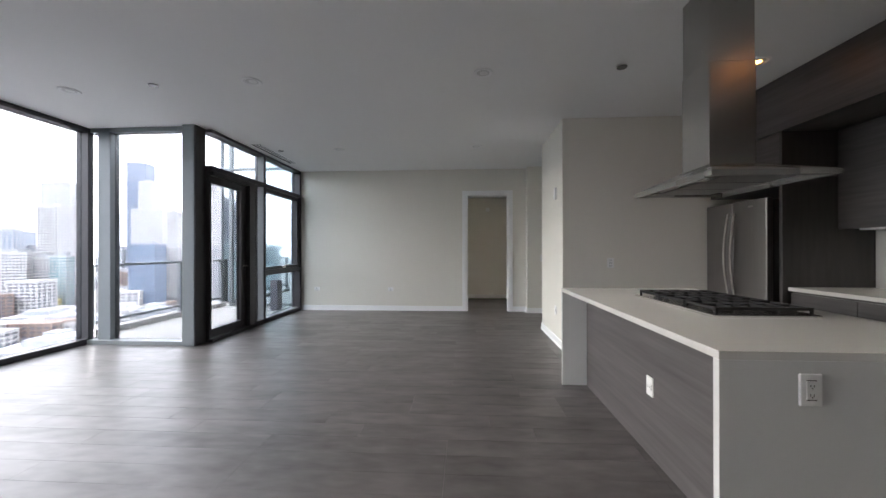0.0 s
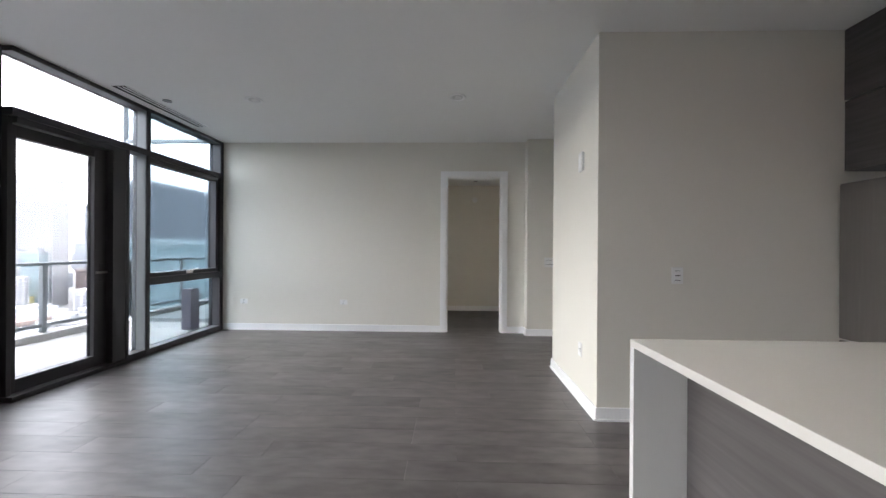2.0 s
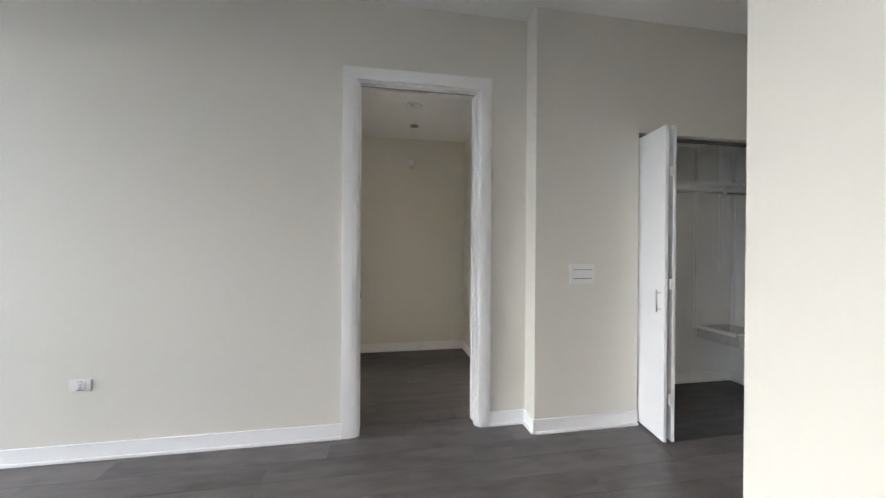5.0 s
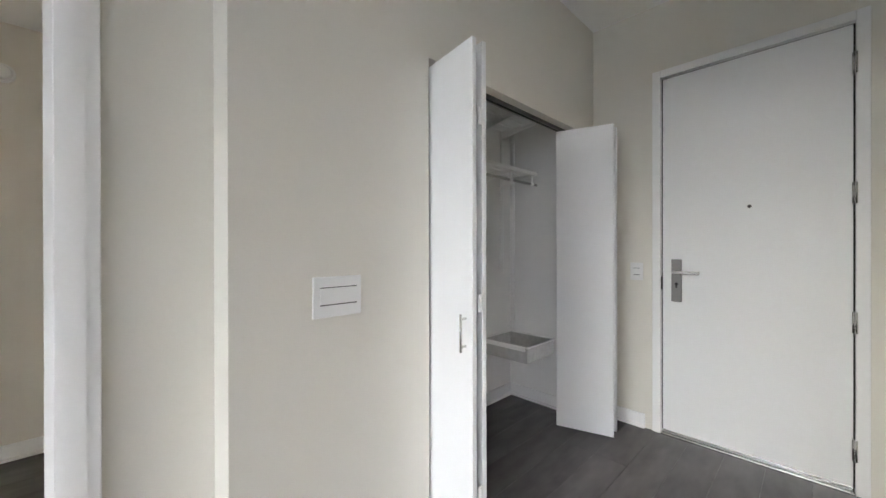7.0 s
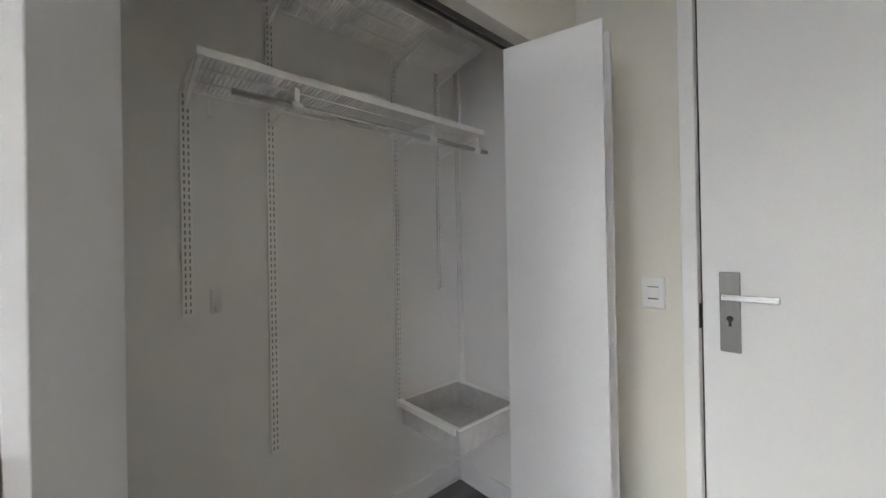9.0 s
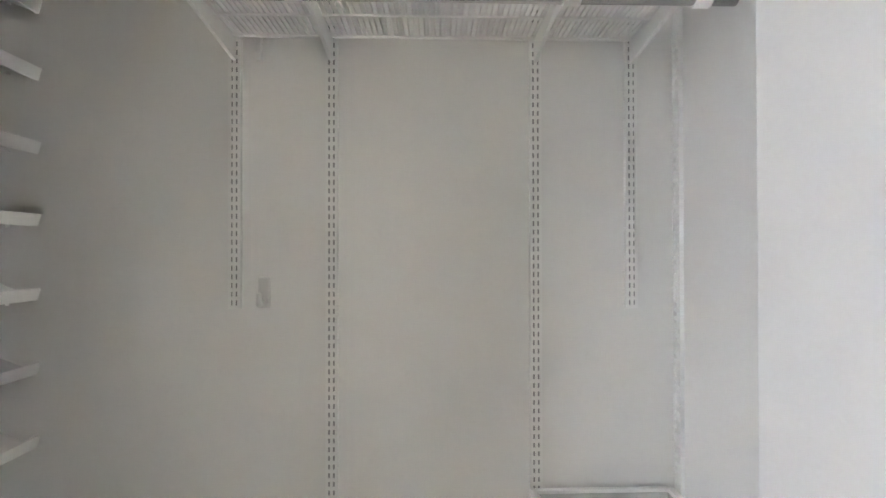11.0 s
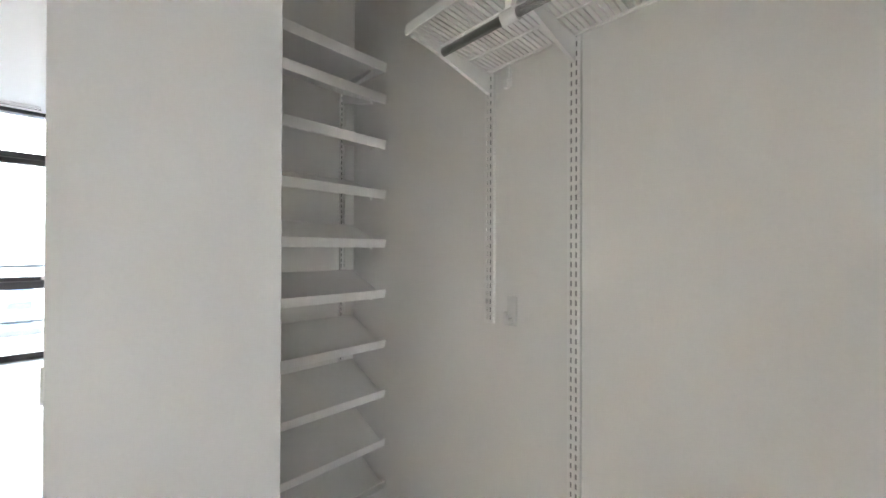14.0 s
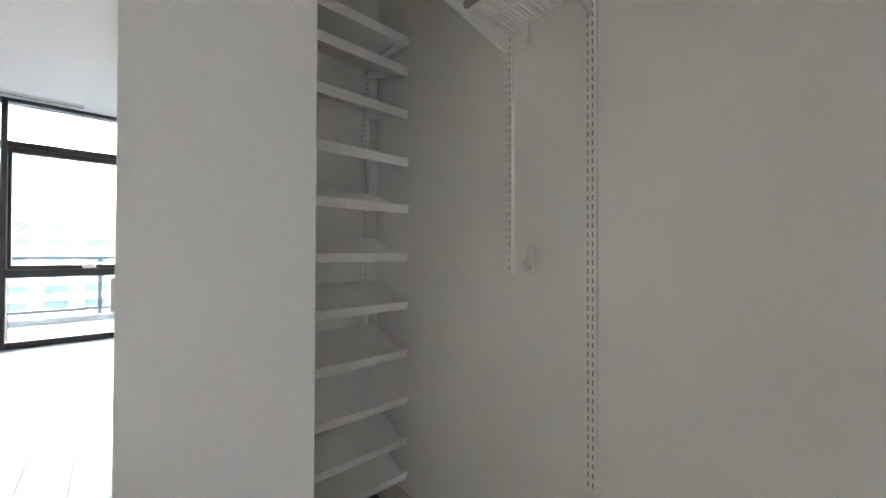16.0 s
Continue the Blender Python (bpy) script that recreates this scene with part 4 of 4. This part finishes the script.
def tower(label, x, y, w, d, top, skin, glass, storey=3.1, bay=3.0, turn=0.0, cap=True, band=0.45, pier=0.3):
    """A building: a glazed core with a proud slab edge at each storey, proud piers at each bay and a roof."""
    t = thing("city_building", label, "building", "city buildings", (x, y, CITY_GROUND))
    t.rotation_euler = (0, 0, radians(turn))
    h = top - CITY_GROUND
    part("glazing", box(-w / 2, w / 2, -d / 2, d / 2, 0, h), glass, t, "glass core behind the facade grid")
    n = min(40, max(1, int(h / storey)))
    k0 = max(0, n - 26)
    me = mesh_of(box(-w / 2 - 0.35, w / 2 + 0.35, -d / 2 - 0.35, d / 2 + 0.35, 0, storey * band), "floor_edge", skin)
    for k in range(k0, n):
        ob = new("floor_edge", me)
        ob.parent, ob.location = t, (0, 0, h - storey * (n - k) + storey * (1 - band))
    nx, ny = max(1, round(w / bay)), max(1, round(d / bay))
    for side in (-1, 1):
        part("pier_row", grid_bm([(-w / 2 + w * k / nx, side * d / 2) for k in range(nx + 1)], bay * pier, 0.5, h), skin, t, kind="stuff")
    part("pier_row", grid_bm([(w / 2, -d / 2 + d * k / ny) for k in range(1, ny)], 0.5, bay * pier, h), skin, t, kind="stuff") if ny > 1 else None
    roof = part("roof", box(-w / 2 - 0.6, w / 2 + 0.6, -d / 2 - 0.6, d / 2 + 0.6, h, h + 0.9), skin, t)
    if cap:
        part("roof_plant", box(-w * 0.25, w * 0.25, -d * 0.25, d * 0.25, h + 0.9, h + 4.5), GREY, roof)
    return t


def seen_tower(label, px0, px1, py, far, skin, glass, depth=None, **more):
    """A building placed by its bearing and rise as seen from the kitchen, at a chosen distance ahead."""
    f, a = 645.0, radians(3.4)
    xc, w, rise = ((px0 + px1) / 2 - 784) / f * far, (px1 - px0) / f * far * 0.86, (441 - py) / f * far
    x = 0.7 + xc * math.cos(a) - far * math.sin(a)
    y = xc * math.sin(a) + far * math.cos(a)
    return tower(label, x, y, w, depth or w, 1.28 + rise, skin, glass, turn=math.degrees(a) + more.pop("twist", 12.0), **more)


seen_tower("dark blue tapering skyscraper far off in haze", 234, 266, 290, 900, NAVY, NAVY, bay=9, storey=8, cap=False)
seen_tower("pale stepped stone skyscraper", 247, 300, 372, 700, PALE, HAZE_GLASS, bay=5, storey=4.2)
seen_tower("pale stepped stone skyscraper top", 252, 276, 322, 720, PALE, HAZE_GLASS, bay=5, storey=4.2)
seen_tower("pale concrete apartment tower", 78, 108, 366, 420, PALE, DARK_GLASS, bay=2.6)
seen_tower("pale concrete apartment tower with a crown", 92, 140, 326, 640, PALE, HAZE_GLASS, bay=4.5, storey=4.2)
seen_tower("pale concrete apartment tower", 112, 152, 366, 400, PALE, DARK_GLASS, bay=2.6)
seen_tower("grey glass office block", -10, 42, 408, 500, GREY, BLUE_GLASS, bay=6)
seen_tower("white apartment block with a window grid", -30, 62, 446, 390, PALE, DARK_GLASS, twist=25, bay=2.6)
seen_tower("white apartment block with a window grid", 55, 98, 455, 400, PALE, DARK_GLASS, twist=20)
seen_tower("blue-green glass apartment block", 98, 126, 452, 385, PALE, TEAL_GLASS, pier=0.12, band=0.3)
seen_tower("slim pale concrete tower", 196, 208, 372, 420, GREY, DARK_GLASS)
seen_tower("brown brick loft building", 196, 248, 480, 430, BROWN, DARK_GLASS, twist=5)
seen_tower("brown brick loft building", 205, 232, 512, 400, BROWN, DARK_GLASS, twist=15)
seen_tower("dark blue glass office block", 240, 284, 432, 380, NAVY, BLUE_GLASS, bay=2.6)
seen_tower("pale stone apartment building", 280, 326, 436, 420, PALE, DARK_GLASS, bay=2.6)
seen_tower("pale stone apartment building", 300, 318, 375, 600, PALE, DARK_GLASS, bay=2.6)
seen_tower("white concrete high-rise with dark windows", 366, 398, 312, 420, PALE, DARK_GLASS, bay=2.6, twist=4)
seen_tower("long low yellow building", 18, 96, 531, 365, YELLOW, DARK_GLASS, depth=18, twist=20, cap=False)
seen_tower("low white flat-roofed building", 118, 155, 552, 290, PALE, DARK_GLASS, twist=20)
seen_tower("low white flat-roofed building", 200, 245, 545, 290, PALE, DARK_GLASS, twist=5)
seen_tower("low grey flat-roofed building", 250, 300, 545, 300, GREY, DARK_GLASS, twist=10)
random.seed(7)
LOW = [("low white flat-roofed warehouse", PALE), ("low grey flat-roofed warehouse", GREY), ("low brown brick building", BROWN)]
for k in range(110):
    az, dist = radians(random.uniform(20, 78)), random.uniform(120, 520)
    label, skin = random.choice(LOW)
    tower(label, -dist * math.sin(az), dist * math.cos(az), random.uniform(16, 42), random.uniform(16, 42),
          CITY_GROUND + random.uniform(5, 13), skin, DARK_GLASS, turn=random.uniform(5, 20), bay=5.0, cap=random.random() < 0.5)
for k in range(60):
    az, dist = radians(random.uniform(22, 75)), random.uniform(470, 900)
    tower("pale mid-rise city building", -dist * math.sin(az), dist * math.cos(az), random.uniform(18, 36), random.uniform(18, 36),
          random.uniform(-50, -26), random.choice((PALE, BROWN, GREY, BROWN)), DARK_GLASS, turn=random.uniform(0, 25), bay=5.0, cap=random.random() < 0.4)
for k in range(40):
    az, dist = radians(random.uniform(14, 80)), random.uniform(700, 1500)
    tower("hazy pale high-rise on the skyline", -dist * math.sin(az), dist * math.cos(az), random.uniform(22, 40), random.uniform(22, 40),
          random.uniform(-30, 30), random.choice((PALE, GREY)), HAZE_GLASS, turn=random.uniform(0, 25), bay=9.0, storey=7.0, cap=False)
tower("white apartment building with blue windows across the street", -118, 4, 30, 96, 8.2, PALE, BLUE_GLASS, turn=2, storey=3.1, bay=5.5, pier=0.4, cap=False)
# the neighbouring block that the balcony screen mirrors
tower("grey-green glazed apartment block with pale floor edges", -95, -102, 40, 52, 2.4, WING_EDGE, WING_GLASS, storey=3.4, bay=3.2, pier=0.10, band=0.18, cap=False)
tower("slate-clad mechanical tower over the glazed block", -82.5, -97, 11, 39, 17.6, SLATE, SLATE, storey=12.0, bay=13, pier=0.02, band=0.98, cap=False)

# ---- floor planks ----
PW, PL = 0.19, 1.22
bm = slab(bmesh.new(), 0, PL - 0.0014, 0, PW - 0.0014, -0.012, 0)
bmesh.ops.bevel(bm, geom=[e for e in bm.edges if e.verts[0].co.z > -0.001 and e.verts[1].co.z > -0.001], offset=0.0008, segments=1, affect="EDGES")
plank_mesh = mesh_of(bm, "plank", PLANK)
floor = bpy.data.objects["floor"]
random.seed(3)
spare = bmesh.new()
count = 0
row = 0
y = BACK
while y < 9.7:
    x = -4.62 - random.choice((0.0, 0.3, 0.6, 0.9))
    while x < 4.62:
        outside = (x + PL < -2.95 and y > 4.7) or (y > CB and x > 2.0) or (x > 1.95 and 4.8 < y < 5.85)
        if not outside:
            near = -2.9 < x + PL / 2 < 4.4 and 2.3 < y < 8.2
            whole = x > -4.6 and x + PL < 4.62 and not (y > 4.5 and x < -2.97)
            if near and whole and count < 300:
                ob = new("plank", plank_mesh)
                ob.parent, ob.location = floor, (x, y, 0)
                count += 1
            else:
                lo = max(x, -2.97 if y > 4.70 else -4.6)
                hi = min(x + PL, 4.62)
                if hi - lo > 0.02:
                    slab(spare, lo, hi - 0.0014, y, y + PW - 0.0014, -0.012, 0)
        x += PL
    y += PW
part("more_planks", spare, PLANK, floor, kind="stuff")
